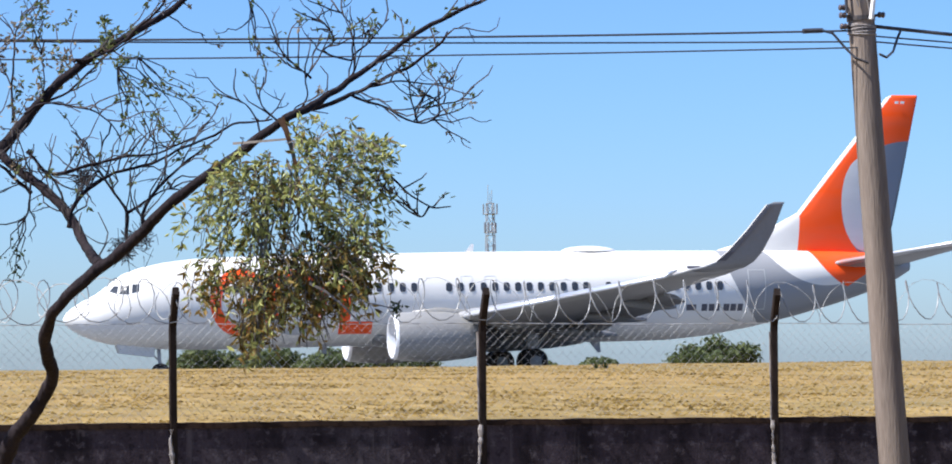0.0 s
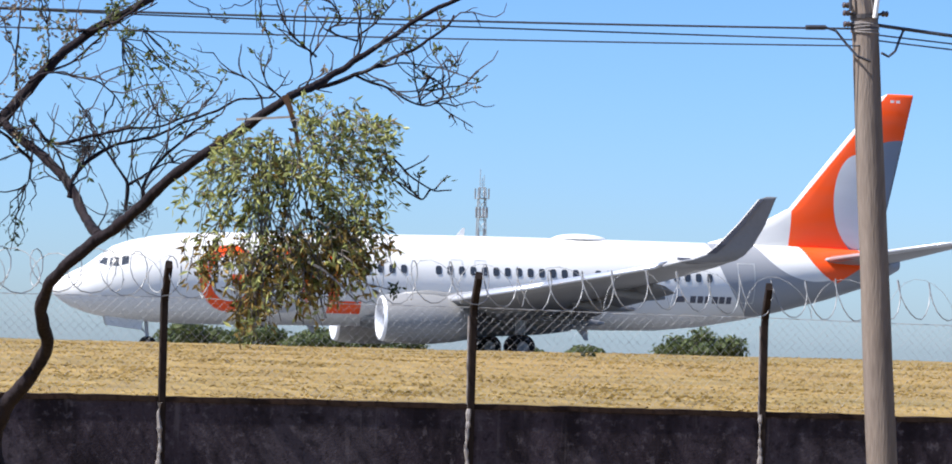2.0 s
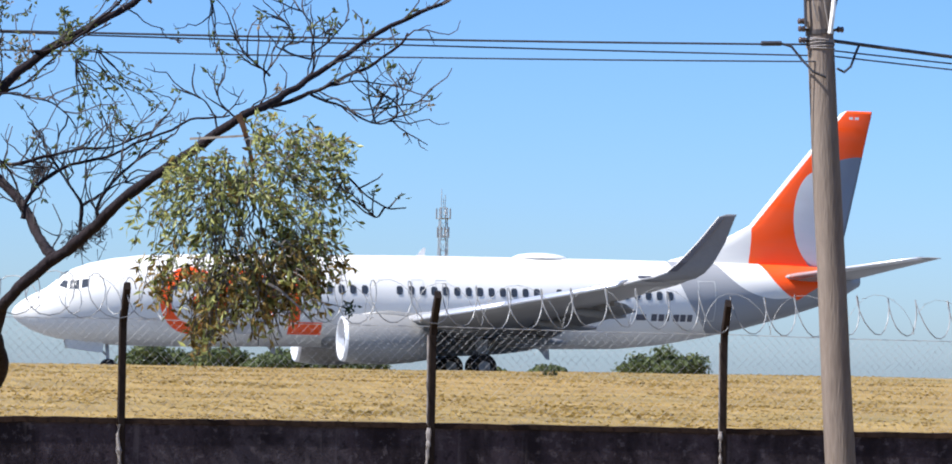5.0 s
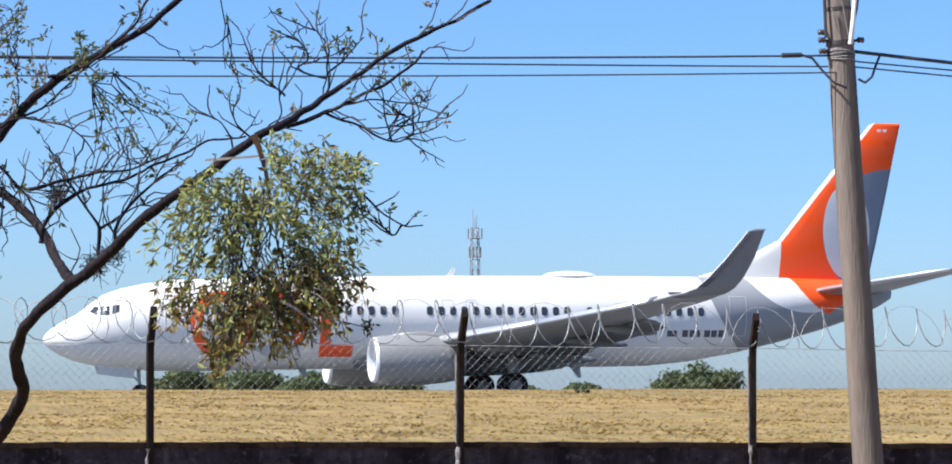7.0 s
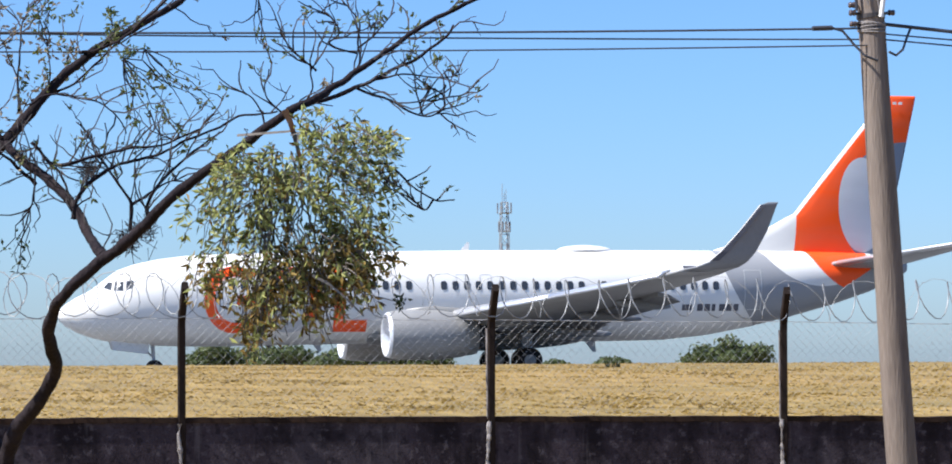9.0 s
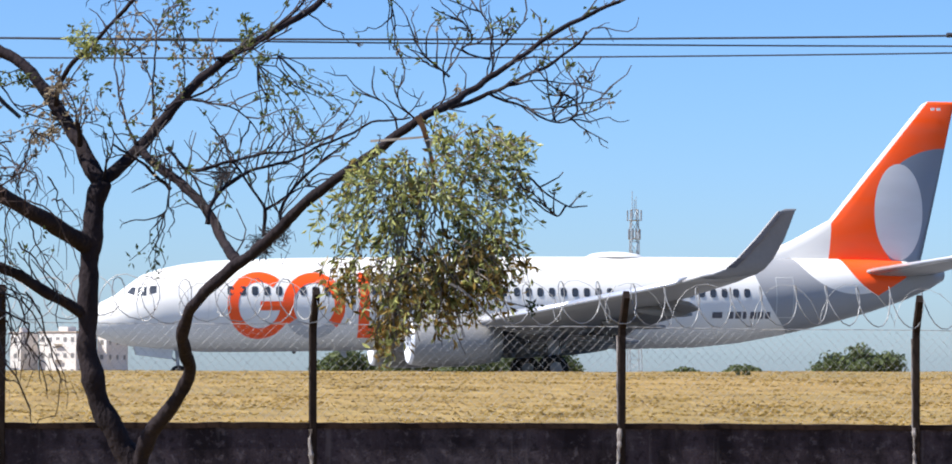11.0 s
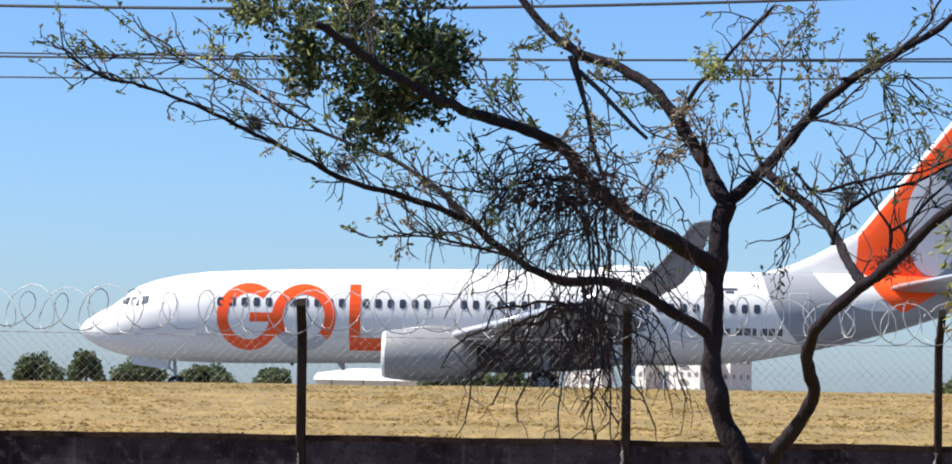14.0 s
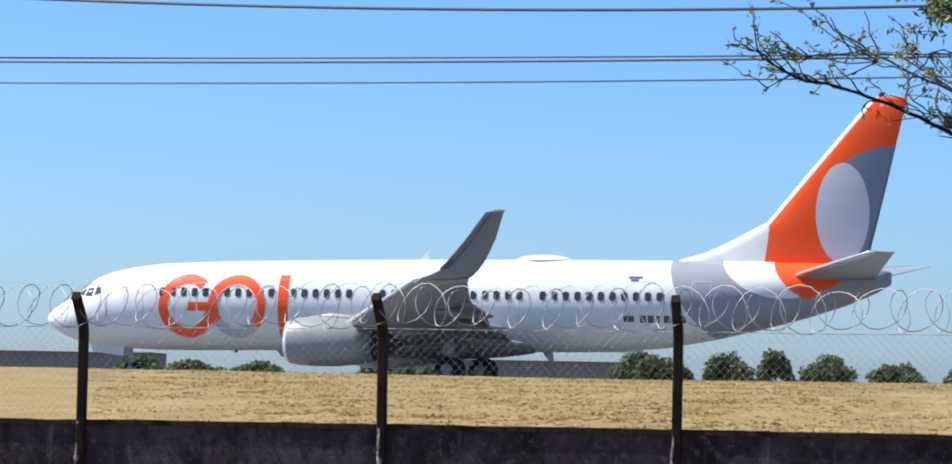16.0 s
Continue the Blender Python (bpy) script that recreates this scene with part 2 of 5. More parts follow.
def box(bm, x0, x1, y0, y1, z0, z1, bevel=0.0):
    g = bmesh.ops.create_cube(bm, size=1.0, matrix=Matrix.LocRotScale(((x0 + x1) / 2, (y0 + y1) / 2, (z0 + z1) / 2), None, (x1 - x0, y1 - y0, z1 - z0)))
    if bevel:
        es = list({e for v in g["verts"] for e in v.link_edges})
        bmesh.ops.bevel(bm, geom=es, offset=bevel, segments=2, affect="EDGES")
    return g


def rings(bm, loops, close=True, cap=True):
    """Skin over loops of equal length."""
    rows = [[bm.verts.new(p) for p in lp] for lp in loops]
    k = len(rows[0])
    for a, b in zip(rows, rows[1:]):
        for i in range(k if close else k - 1):
            j = (i + 1) % k
            try:
                bm.faces.new((a[i], a[j], b[j], b[i]))
            except ValueError:
                pass
    if cap:
        for r in (rows[0][::-1], rows[-1]):
            try:
                bm.faces.new(r)
            except ValueError:
                pass
    return rows


def tube(bm, pts, radii, sides=6, cap=True):
    """A round, tapering tube through points."""
    pts = [Vector(p) for p in pts]
    if not isinstance(radii, (list, tuple)):
        radii = [radii] * len(pts)
    up = Vector((0.31, 0.87, 0.38))
    loops = []
    for i, p in enumerate(pts):
        d = (pts[min(i + 1, len(pts) - 1)] - pts[max(i - 1, 0)]).normalized()
        a = d.cross(up).normalized()
        b = d.cross(a)
        loops.append([p + radii[i] * (a * math.cos(2 * math.pi * k / sides) + b * math.sin(2 * math.pi * k / sides)) for k in range(sides)])
    rings(bm, loops, True, cap)


def disc(bm, c, axis, r, w, sides=24, bevel=0.0):
    """A wheel-like drum about an axis."""
    axis = Vector(axis).normalized()
    q = axis.to_track_quat("Z", "Y").to_matrix().to_4x4()
    prof = [(r - bevel, -w / 2), (r, -w / 2 + bevel), (r, w / 2 - bevel), (r - bevel, w / 2)] if bevel else [(r, -w / 2), (r, w / 2)]
    loops = [[Matrix.Translation(c) @ q @ Vector((a * math.cos(2 * math.pi * k / sides), a * math.sin(2 * math.pi * k / sides), h)) for k in range(sides)] for a, h in prof]
    rings(bm, loops)


def thing(name, label, category, group="", at=(0, 0, 0), kind=""):
    ob = new(name)
    ob.location = at
    ob.empty_display_size = 0.3
    return tagged(ob, label, category, group, kind)


# ---- ground: street, wall, rising grass strip, runway level, far plain ----
def ground_z(y):
    """Height of the land by distance from the street."""
    keys = ((-400, 0.0), (23.3, 0.0), (23.35, 1.02), (30, 1.22), (45, 1.52), (60, 1.72), (70, 1.805), (78, 1.77), (92, 1.47), (5000, 1.47))
    for (a, za), (b, zb) in zip(keys, keys[1:]):
        if y <= b:
            f = max(0.0, (y - a) / (b - a))
            return za + (zb - za) * f
    return keys[-1][1]


def lie(x, y):
    """Land height with gentle unevenness on the grass."""
    z = ground_z(y)
    if 23.4 < y < 90:
        w = min(1, (y - 23.4) / 10, (90 - y) / 14)
        z -= w * 0.03 + 0.05 * w * min(1.0, max(0.0, (-x - 9) / 8))
        z += w * (0.05 * noise.noise((x * 0.05, y * 0.09, 3.1)) + 0.03 * noise.noise((x * 0.4, y * 0.4, 1.7)))
    return z


xs = [-3500, -1200, -500, -200, -100] + [-60 + 1.5 * i for i in range(81)] + [100, 200, 500, 1200, 3500]
ys = [-400, -60, -10, 10, 20, 23.3, 23.35] + [24 + 1.4 * i for i in range(49)] + [95, 105, 150, 250, 600, 1500, 4500]
vs = [(x, y, lie(x, y)) for y in ys for x in xs]
k = len(xs)
fs = [(j * k + i, j * k + i + 1, (j + 1) * k + i + 1, (j + 1) * k + i) for j in range(len(ys) - 1) for i in range(k - 1)]
tagged(soup("ground", vs, fs, M["field"], smooth=True), "dry straw-coloured grass field rising to a low crest", "ground", kind="structure")
# runway spread far beyond need, unseen, to lessen light bounced onto the belly
bm = bmesh.new()
box(bm, -1500, 1500, 93, 230, 1.3, 1.485)
tagged(part("runway", bm, M["runway"]), "grey concrete runway beyond the grass crest, widened unseen to limit bounced light", "runway", kind="structure")
bm = bmesh.new()
box(bm, -300, 300, -8, 9, -0.2, 0.012)
tagged(part("road", bm, M["street"]), "worn asphalt street before the boundary wall", "road", kind="structure")

# boundary wall
FENCE_Y, TOP = 23.176, 1.243


def rise(x):
    """The wall follows a slight swell of the street, highest before the tree."""
    return 0.016 - 0.00048 * min(12.0, abs(x)) ** 2


bm = bmesh.new()
rings(bm, [[(x, FENCE_Y - 0.04, -0.1), (x, FENCE_Y - 0.04, TOP - 0.02 + rise(x)), (x, FENCE_Y + 0.14, TOP - 0.02 + rise(x)), (x, FENCE_Y + 0.14, -0.1)] for x in [-70 + 1.0 * i for i in range(141)]])
wall = tagged(part("wall_boundary", bm, M["wall"]), "low dark rain-stained concrete boundary wall", "wall", kind="structure")
bm = bmesh.new()
loops = []
for i in range(1401):
    x = -70 + 0.1 * i
    d = 0.007 * noise.noise((x * 1.3, 0, 0)) + 0.007 * noise.noise((x * 5.1, 2, 0)) + 0.005 * noise.noise((x * 19, 4, 0))
    h = TOP + rise(x)
    loops.append([(x, FENCE_Y - 0.055, h - 0.045 + d), (x, FENCE_Y - 0.05, h - 0.005 + d), (x, FENCE_Y + 0.15, h - 0.003 + d), (x, FENCE_Y + 0.155, h - 0.045)])
rings(bm, loops)
part("coping", bm, M["cap"], wall, "thin dark uneven mortar coping")


# ---- the aircraft: x aft from the nose, z up from the runway, -y is its port side ----
STATIONS = [  # x, belly z, crown z, half width
    (0.0, 2.52, 2.60, 0.04), (0.12, 2.32, 2.82, 0.30), (0.35, 2.13, 3.03, 0.52), (0.8, 1.86, 3.32, 0.82), (1.4, 1.64, 3.63, 1.10),
    (1.9, 1.52, 4.02, 1.28), (2.5, 1.42, 4.46, 1.46), (3.2, 1.35, 4.72, 1.62), (4.2, 1.29, 4.94, 1.76), (5.4, 1.25, 5.10, 1.85),
    (7.0, 1.25, 5.18, 1.88), (9.0, 1.28, 5.25, 1.88), (12.0, 1.33, 5.30, 1.88), (18.0, 1.40, 5.38, 1.88), (24.0, 1.41, 5.41, 1.88), (26.5, 1.46, 5.41, 1.88),
    (28.5, 1.66, 5.41, 1.84), (30.5, 2.02, 5.41, 1.72), (32.5, 2.48, 5.40, 1.50), (34.5, 3.02, 5.37, 1.20), (36.2, 3.58, 5.30, 0.86),
    (37.4, 4.10, 5.16, 0.52), (38.0, 4.46, 4.98, 0.24)]


def hull_at(x):
    for a, b in zip(STATIONS, STATIONS[1:]):
        if x <= b[0]:
            f = max(0.0, (x - a[0]) / (b[0] - a[0]))
            return [a[i] + (b[i] - a[i]) * f for i in (1, 2, 3)]
    return list(STATIONS[-1][1:])


def hull_y(x, z, lift=0.012):
    """Half width of the hull at a station and height."""
    lo, hi, w = hull_at(x)
    c, h = (lo + hi) / 2, (hi - lo) / 2
    return w * math.sqrt(max(0.0, 1 - ((z - c) / h) ** 2)) + lift


def aerofoil(chord_le, chord_te, y, z, thick, n=9):
    """A section across the chord: upper side out, lower side back."""
    c = chord_te - chord_le
    pts = []
    for i in range(n):
        f = (1 - math.cos(math.pi * i / (n - 1))) / 2
        t = thick * c * 2.6 * (math.sqrt(f) * 0.59 - 0.25 * f - 0.34 * f ** 2.2)
        pts.append((chord_le + f * c, t))
    return [(x, y, z + t * 1.1) for x, t in pts] + [(x, y, z - t * 0.8) for x, t in pts[-2:0:-1]]


def patch(name, shape, material, parent, label="", side=-1, lift=0.012):
    """Paint or trim laid on the hull: quads given as (x, z) corners."""
    vs, fs = [], []
    for quad in shape:
        b = len(vs)
        vs += [(x, side * hull_y(x, z, lift), z) for x, z in quad]
        fs.append(tuple(range(b, b + len(quad))))
    return soup(name, vs, fs, material, parent, label)


def sheet(x0, x1, z0, z1, nx=2, nz=2):
    return [[(x0 + (x1 - x0) * (i + a) / nx, z0 + (z1 - z0) * (j + b) / nz) for a, b in ((0, 0), (1, 0), (1, 1), (0, 1))] for i in range(nx) for j in range(nz)]


def arc(cx, cz, rx, rz, wx, wz, a0, a1, n=40, m=3):
    out = []
    for i in range(n):
        for j in range(m):
            q = []
            for di, dj in ((0, 0), (1, 0), (1, 1), (0, 1)):
                a = radians(a0 + (a1 - a0) * (i + di) / n)
                f = (j + dj) / m
                q.append((cx + (rx - wx * f) * math.cos(a), cz + (rz - wz * f) * math.sin(a)))
            out.append(q)
    return out


def wheel(name, c, r, w, parent, label):
    bm = bmesh.new()
    disc(bm, (0, 0, 0), (0, 1, 0), r, w, 28, w * 0.22)
    t = part(name, bm, M["tyre"], parent, label, True)
    t.location = c
    bm = bmesh.new()
    disc(bm, (0, 0, 0), (0, 1, 0), r * 0.52, w * 1.03, 20, w * 0.1)
    part("rim", bm, M["hub"], t, "pale metal wheel rim")
    return t


def window_mesh(corners, side):
    me = bpy.data.meshes.new("cabin_window")
    me.from_pydata([(x, side * hull_y(x, z, 0.014), z) for x, z in corners], [], [tuple(range(len(corners)))])
    me.materials.append(M["pane"])
    return me


def aircraft():
    jet = thing("airliner", "white twin-engine airliner with orange and grey tail rolling on the runway", "aircraft", at=(12.69, 124.52, 1.485))
    # fuselage
    bm = bmesh.new()
    loops = []
    xs = sorted({s[0] for s in STATIONS} | {0.5 * i for i in range(77)})
    for x in xs:
        lo, hi, w = hull_at(x)
        c, h = (lo + hi) / 2, (hi - lo) / 2
        loops.append([(x, w * math.sin(2 * math.pi * i / 40), c + h * math.cos(2 * math.pi * i / 40)) for i in range(40)])
    rings(bm, loops)
    hull = part("fuselage", bm, M["hull"], jet, "white fuselage with grey and orange rear", True)
    # wing box fairing, grey instead of white to carry the shade under the wing
    bm = bmesh.new()
    loops = []
    for i in range(17):
        f = i / 16
        x, s = 12.6 + 10.6 * f, math.sin(math.pi * min(1, max(0, f))) ** 0.45
        loops.append([(x, (0.5 + 1.55 * s) * math.cos(a), 1.75 - (0.12 + 0.62 * s) * math.sin(a)) for a in [math.pi * k / 12 for k in range(13)]])
    rings(bm, loops, False, False)
    part("belly_fairing", bm, M["nacelle"], jet, "smooth wing-root fairing, greyed for the shade under the wing", True)
    # wings with winglets
    for side in (-1, 1):
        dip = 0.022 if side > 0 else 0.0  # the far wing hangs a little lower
        rows = [(1.6, 13.6, 21.9, 2.05, 0.13), (3.4, 14.75, 21.75, 2.24, 0.125), (5.7, 16.0, 21.65, 2.50, 0.12), (9.0, 17.75, 22.3, 2.88, 0.115), (13.0, 19.85, 23.05, 3.36, 0.11), (16.4, 21.72, 23.84, 3.80, 0.105), (17.05, 22.15, 24.05, 3.95, 0.10)]
        bm = bmesh.new()
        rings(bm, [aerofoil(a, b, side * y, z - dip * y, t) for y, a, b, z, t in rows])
        wing = part("wing", bm, M["wing"], jet, "grey swept wing", True)
        bm = bmesh.new()
        loops = []
        for y, a, b, z, t, lean in ((17.05, 22.16, 24.05, 3.95, 0.10, 0.1), (17.33, 22.56, 24.28, 4.04, 0.095, 0.35), (17.55, 23.02, 24.55, 4.24, 0.09, 0.8), (17.68, 23.46, 24.84, 4.60, 0.085, 1.2), (17.84, 24.17, 25.26, 5.40, 0.08, 1.38), (18.03, 24.96, 25.60, 6.40, 0.08, 1.4), (18.05, 25.24, 25.66, 6.50, 0.05, 1.4)):
            lp = []
            for x, _, dz in aerofoil(a, b, 0, 0, t):
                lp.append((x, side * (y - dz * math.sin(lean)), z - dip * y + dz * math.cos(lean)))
            loops.append(lp)
        rings(bm, loops)
        blade_tip = part("winglet", bm, M["winglet"], wing, "upswept grey blended winglet", True)
        bm = bmesh.new()
        loops = []
        for y, a, z, w in ((17.58, 23.08, 4.28, 0.30), (17.70, 23.46, 4.62, 0.26), (17.86, 24.17, 5.40, 0.22), (18.05, 24.96, 6.40, 0.16)):
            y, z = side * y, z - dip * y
            loops.append([(a - 0.02, y + side * 0.045, z), (a + w, y + side * 0.085, z), (a + w, y - side * 0.085, z), (a - 0.02, y - side * 0.045, z), (a - 0.06, y, z)])
        rings(bm, loops)
        part("leading_edge", bm, M["mark"], blade_tip, "dark winglet leading edge")
        # leading edge slats, bright metal
        bm = bmesh.new()
        for (y0, a0, z0), (y1, a1, z1) in (((5.9, 16.1, 2.52), (10.6, 18.58, 3.06)), ((10.7, 18.63, 3.07), (16.3, 21.58, 3.78))):
            loops = []
            for f in (0, 0.5, 1):
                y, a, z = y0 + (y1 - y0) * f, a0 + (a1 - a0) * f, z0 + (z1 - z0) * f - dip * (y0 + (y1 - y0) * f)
                loops.append([(a + 0.30, side * y, z + 0.20), (a - 0.02, side * y, z + 0.13), (a - 0.22, side * y, z - 0.02), (a - 0.20, side * y, z - 0.12), (a + 0.02, side * y, z - 0.04), (a + 0.28, side * y, z + 0.15)])
            rings(bm, loops)
        part("slat", bm, M["slat"], wing, "bright metal leading-edge slat", True)
        # flaps, partly lowered
        for y0, a0, z0, y1, a1, z1, c in ((2.0, 21.3, 1.98, 5.6, 21.2, 2.40, 1.25), (5.9, 21.3, 2.42, 12.4, 22.55, 3.18, 0.95)):
            bm = bmesh.new()
            loops = []
            for f in (0, 1):
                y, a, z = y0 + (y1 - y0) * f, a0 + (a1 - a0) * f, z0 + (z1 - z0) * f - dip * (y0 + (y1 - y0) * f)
                loops.append([(a, side * y, z + 0.05), (a + c * 0.5, side * y, z - 0.05), (a + c, side * y, z - 0.34), (a + c * 0.5, side * y, z - 0.20), (a, side * y, z - 0.12)])
            rings(bm, loops)
            part("flap", bm, M["fairing"], wing, "partly lowered trailing-edge flap")
        for y, x, z, n in ((3.6, 20.2, 1.85, 3.0), (7.6, 20.6, 2.42, 2.7), (11.0, 21.2, 2.85, 2.3)):
            bm = bmesh.new()
            loops = []
            for i in range(9):
                f = i / 8
                r = 0.20 * math.sin(math.pi * (0.06 + 0.9 * f)) ** 0.6
                loops.append([(x + n * f, side * y + r * 0.6 * math.cos(a), z - 0.18 * f + r * math.sin(a)) for a in [2 * math.pi * k / 10 for k in range(10)]])
            rings(bm, loops)
            part("flap_fairing", bm, M["fairing"], wing, "canoe-shaped flap track fairing", True)
        # engine
        ex, ey, ez = 13.05, side * 4.9, 1.62
        def ring(x, r, n=32, flat=0.93):
            return [(ex + x, ey + r * math.cos(2 * math.pi * i / n), ez + r * (math.sin(2 * math.pi * i / n) if math.sin(2 * math.pi * i / n) > 0 else flat * math.sin(2 * math.pi * i / n))) for i in range(n)]
        bm = bmesh.new()
        rings(bm, [ring(0.14, 0.99), ring(0.5, 1.05), ring(1.2, 1.09), ring(2.2, 1.08), ring(3.1, 0.98), ring(3.85, 0.83), ring(3.8, 0.78), ring(3.0, 0.80)], True, False)
        pod = part("engine_nacelle", bm, M["nacelle"], jet, "pale grey engine nacelle", True)
        bm = bmesh.new()
        rings(bm, [ring(0.15, 0.992), ring(0.03, 0.95), ring(0.0, 0.90), ring(0.05, 0.84), ring(0.35, 0.79)], True, False)
        part("intake_lip", bm, M["lip"], pod, "bright metal intake lip", True)
        bm = bmesh.new()
        rings(bm, [ring(0.34, 0.79), ring(1.0, 0.78), ring(1.02, 0.02)], True, False)
        part("intake_duct", bm, M["hollow"], pod, "dark intake and fan", True)
        bm = bmesh.new()
        rings(bm, [ring(2.9, 0.62), ring(3.9, 0.56), ring(4.5, 0.42), ring(4.5, 0.30), ring(5.2, 0.05)], True, False)
        part("exhaust_core", bm, M["hollow"], pod, "dark exhaust cone", True)
        bm = bmesh.new()
        rings(bm, [[(ex + x, ey + w * s, z) for s, z in ((-1, z0), (-1, z1), (1, z1), (1, z0))] for x, w, z0, z1 in ((0.9, 0.06, 2.60, 2.72), (2.0, 0.22, 2.50, 2.86), (3.6, 0.24, 2.1, 2.72), (5.2, 0.2, 1.95, 2.5), (6.6, 0.05, 2.15, 2.35))])
        part("pylon", bm, M["nacelle"], pod, "engine pylon", True)
        # tailplane
        bm = bmesh.new()
        rings(bm, [aerofoil(a, b, side * y, z, t) for y, a, b, z, t in ((0.5, 33.75, 37.45, 4.72, 0.10), (1.2, 34.15, 37.55, 4.80, 0.10), (4.0, 35.9, 38.2, 5.15, 0.09), (6.9, 37.7, 38.88, 5.50, 0.085), (7.16, 38.1, 38.94, 5.53, 0.05))])
        tail = part("tailplane", bm, M["tailgrey"], jet, "grey horizontal tailplane", True)
        bm = bmesh.new()
        rings(bm, [[(a + 0.42, side * y, z + 0.17 * c), (a + 0.10, side * y, z + 0.13 * c), (a - 0.05, side * y, z), (a + 0.10, side * y, z - 0.09 * c), (a + 0.36, side * y, z - 0.13 * c), (a + 0.2, side * y, z)] for y, a, z, c in ((1.3, 34.21, 4.81, 1.0), (4.0, 35.9, 5.15, 0.75), (7.0, 37.78, 5.51, 0.45))])
        part("leading_edge", bm, M["slat"], tail, "bright metal leading edge", True)
        # main gear
        bm = bmesh.new()
        y = side * 2.86
        tube(bm, [(19.55, y * 0.93, 2.3), (19.6, y, 1.4), (19.62, y, 0.56)], [0.14, 0.13, 0.10], 10)
        tube(bm, [(19.62, y - 0.42, 0.56), (19.62, y + 0.42, 0.56)], 0.09, 8)
        tube(bm, [(20.5, y * 0.85, 1.9), (19.66, y, 0.95)], 0.06, 6)
        tube(bm, [(19.6, side * 1.3, 1.7), (19.62, y, 1.2)], 0.06, 6)
        gear = part("main_gear_leg", bm, M["gear"], jet, "grey main landing gear leg")
        for d in (-0.43, 0.43):
            wheel("main_wheel", (19.62, y + d, 0.565), 0.565, 0.40, gear, "black main wheel tyre")
        bm = bmesh.new()
        box(bm, 19.35, 19.85, y + side * 0.20, y + side * 0.24, 1.2, 1.75, 0.015)
        part("gear_door", bm, M["wing"], gear, "grey main gear door")
        # passenger windows and doors
        share = None
        gone = (11, 18, 19, 33)
        for i in range(45):
            x = 6.10 + 0.508 * i
            if i in gone:
                continue
            w, h, z = 0.135, 0.19, 3.80
            corners = [(x - w * 0.6, z - h), (x + w * 0.6, z - h), (x + w, z - h * 0.6), (x + w, z + h * 0.6), (x + w * 0.6, z + h), (x - w * 0.6, z + h), (x - w, z + h * 0.6), (x - w, z - h * 0.6)]
            if 18.0 < x < 25.0:
                if share is None:
                    share, home = window_mesh(corners, side), x
                ob = new("cabin_window", share)
                ob.location.x = x - home
            else:
                ob = new("cabin_window", window_mesh(corners, side))
            ob.parent = hull
        for x, w, z0, z1 in ((4.75, 0.44, 2.62, 4.46), (30.2, 0.40, 2.75, 4.50)):
            t = 0.022
            q = sheet(x - w, x - w + t, z0, z1, 1, 8) + sheet(x + w - t, x + w, z0, z1, 1, 8) + sheet(x - w + t, x + w - t, z0, z0 + t, 3, 1) + sheet(x - w + t, x + w - t, z1 - t, z1, 3, 1)
            patch("cabin_door", q, M["seam"], hull, "closed cabin door outline", side, 0.010)
        for x in (17.05, 18.1):
            t, w = 0.03, 0.26
            q = sheet(x - w, x - w + t, 3.35, 4.3, 1, 5) + sheet(x + w - t, x + w, 3.35, 4.3, 1, 5) + sheet(x - w + t, x + w - t, 3.35, 3.38, 2, 1) + sheet(x - w + t, x + w - t, 4.27, 4.3, 2, 1)
            patch("overwing_exit", q, M["seam"], hull, "overwing exit outline", side, 0.010)
        # cockpit panes
        for quad in (((1.50, 3.82), (1.84, 3.73), (1.93, 3.99), (1.74, 4.01)), ((1.93, 3.73), (2.38, 3.73), (2.42, 4.02), (2.02, 4.01)), ((2.50, 3.76), (2.84, 3.83), (2.88, 4.06), (2.55, 4.04))):
            a, b, c, d = [Vector((2.46 + (p[0] - 2.19) * 0.88, 3.80 + (p[1] - 3.89) * 1.3)) for p in quad]
            q = [[tuple(a.lerp(b, (i + u) / 3).lerp(d.lerp(c, (i + u) / 3), v)) for u, v in ((0, 0), (1, 0), (1, 1), (0, 1))] for i in range(3)]
            patch("cockpit_window", q, M["pane"], hull, "dark cockpit window", side, 0.015)
        # painted emblem: two interlocked rings, a bar and a foot
        patch("emblem_ring", arc(7.30, 3.20, 1.34, 1.41, 0.46, 0.44, 50, 360, 48), M["orange"], hull, "orange painted ring", side, 0.012)
        patch("emblem_block", sheet(7.34, 8.64, 2.98, 3.36, 4, 2), M["orange"], hull, "orange painted block", side, 0.016)
        patch("emblem_arc", arc(9.60, 3.20, 1.33, 1.39, 0.46, 0.44, -42, 215, 40), M["orange"], hull, "orange painted arc", side, 0.020)
        patch("emblem_shadow", arc(9.60, 3.20, 1.33, 1.39, 0.46, 0.44, 215, 318, 20), M["logogrey"], hull, "grey painted arc", side, 0.020)
        patch("emblem_bar", sheet(11.50, 11.96, 1.84, 4.60, 2, 10), M["orange"], hull, "orange painted bar", side, 0.012)
        patch("emblem_foot", sheet(11.965, 12.95, 1.84, 2.36, 4, 3), M["orange"], hull, "orange painted foot", side, 0.012)
        # small markings near the rear
        patch("flag_mark", sheet(26.9, 27.35, 2.72, 2.98, 2, 2), M["mark"], hull, "small dark flag marking", side)
        for i, w in enumerate((0.26, 0.26, 0.16, 0.28, 0.26, 0.24)):
            patch("registration_bar", sheet(27.6 + 0.34 * i, 27.6 + 0.34 * i + w, 2.70, 3.0, 1, 2), M["mark"], hull, "dark marking bar", side)
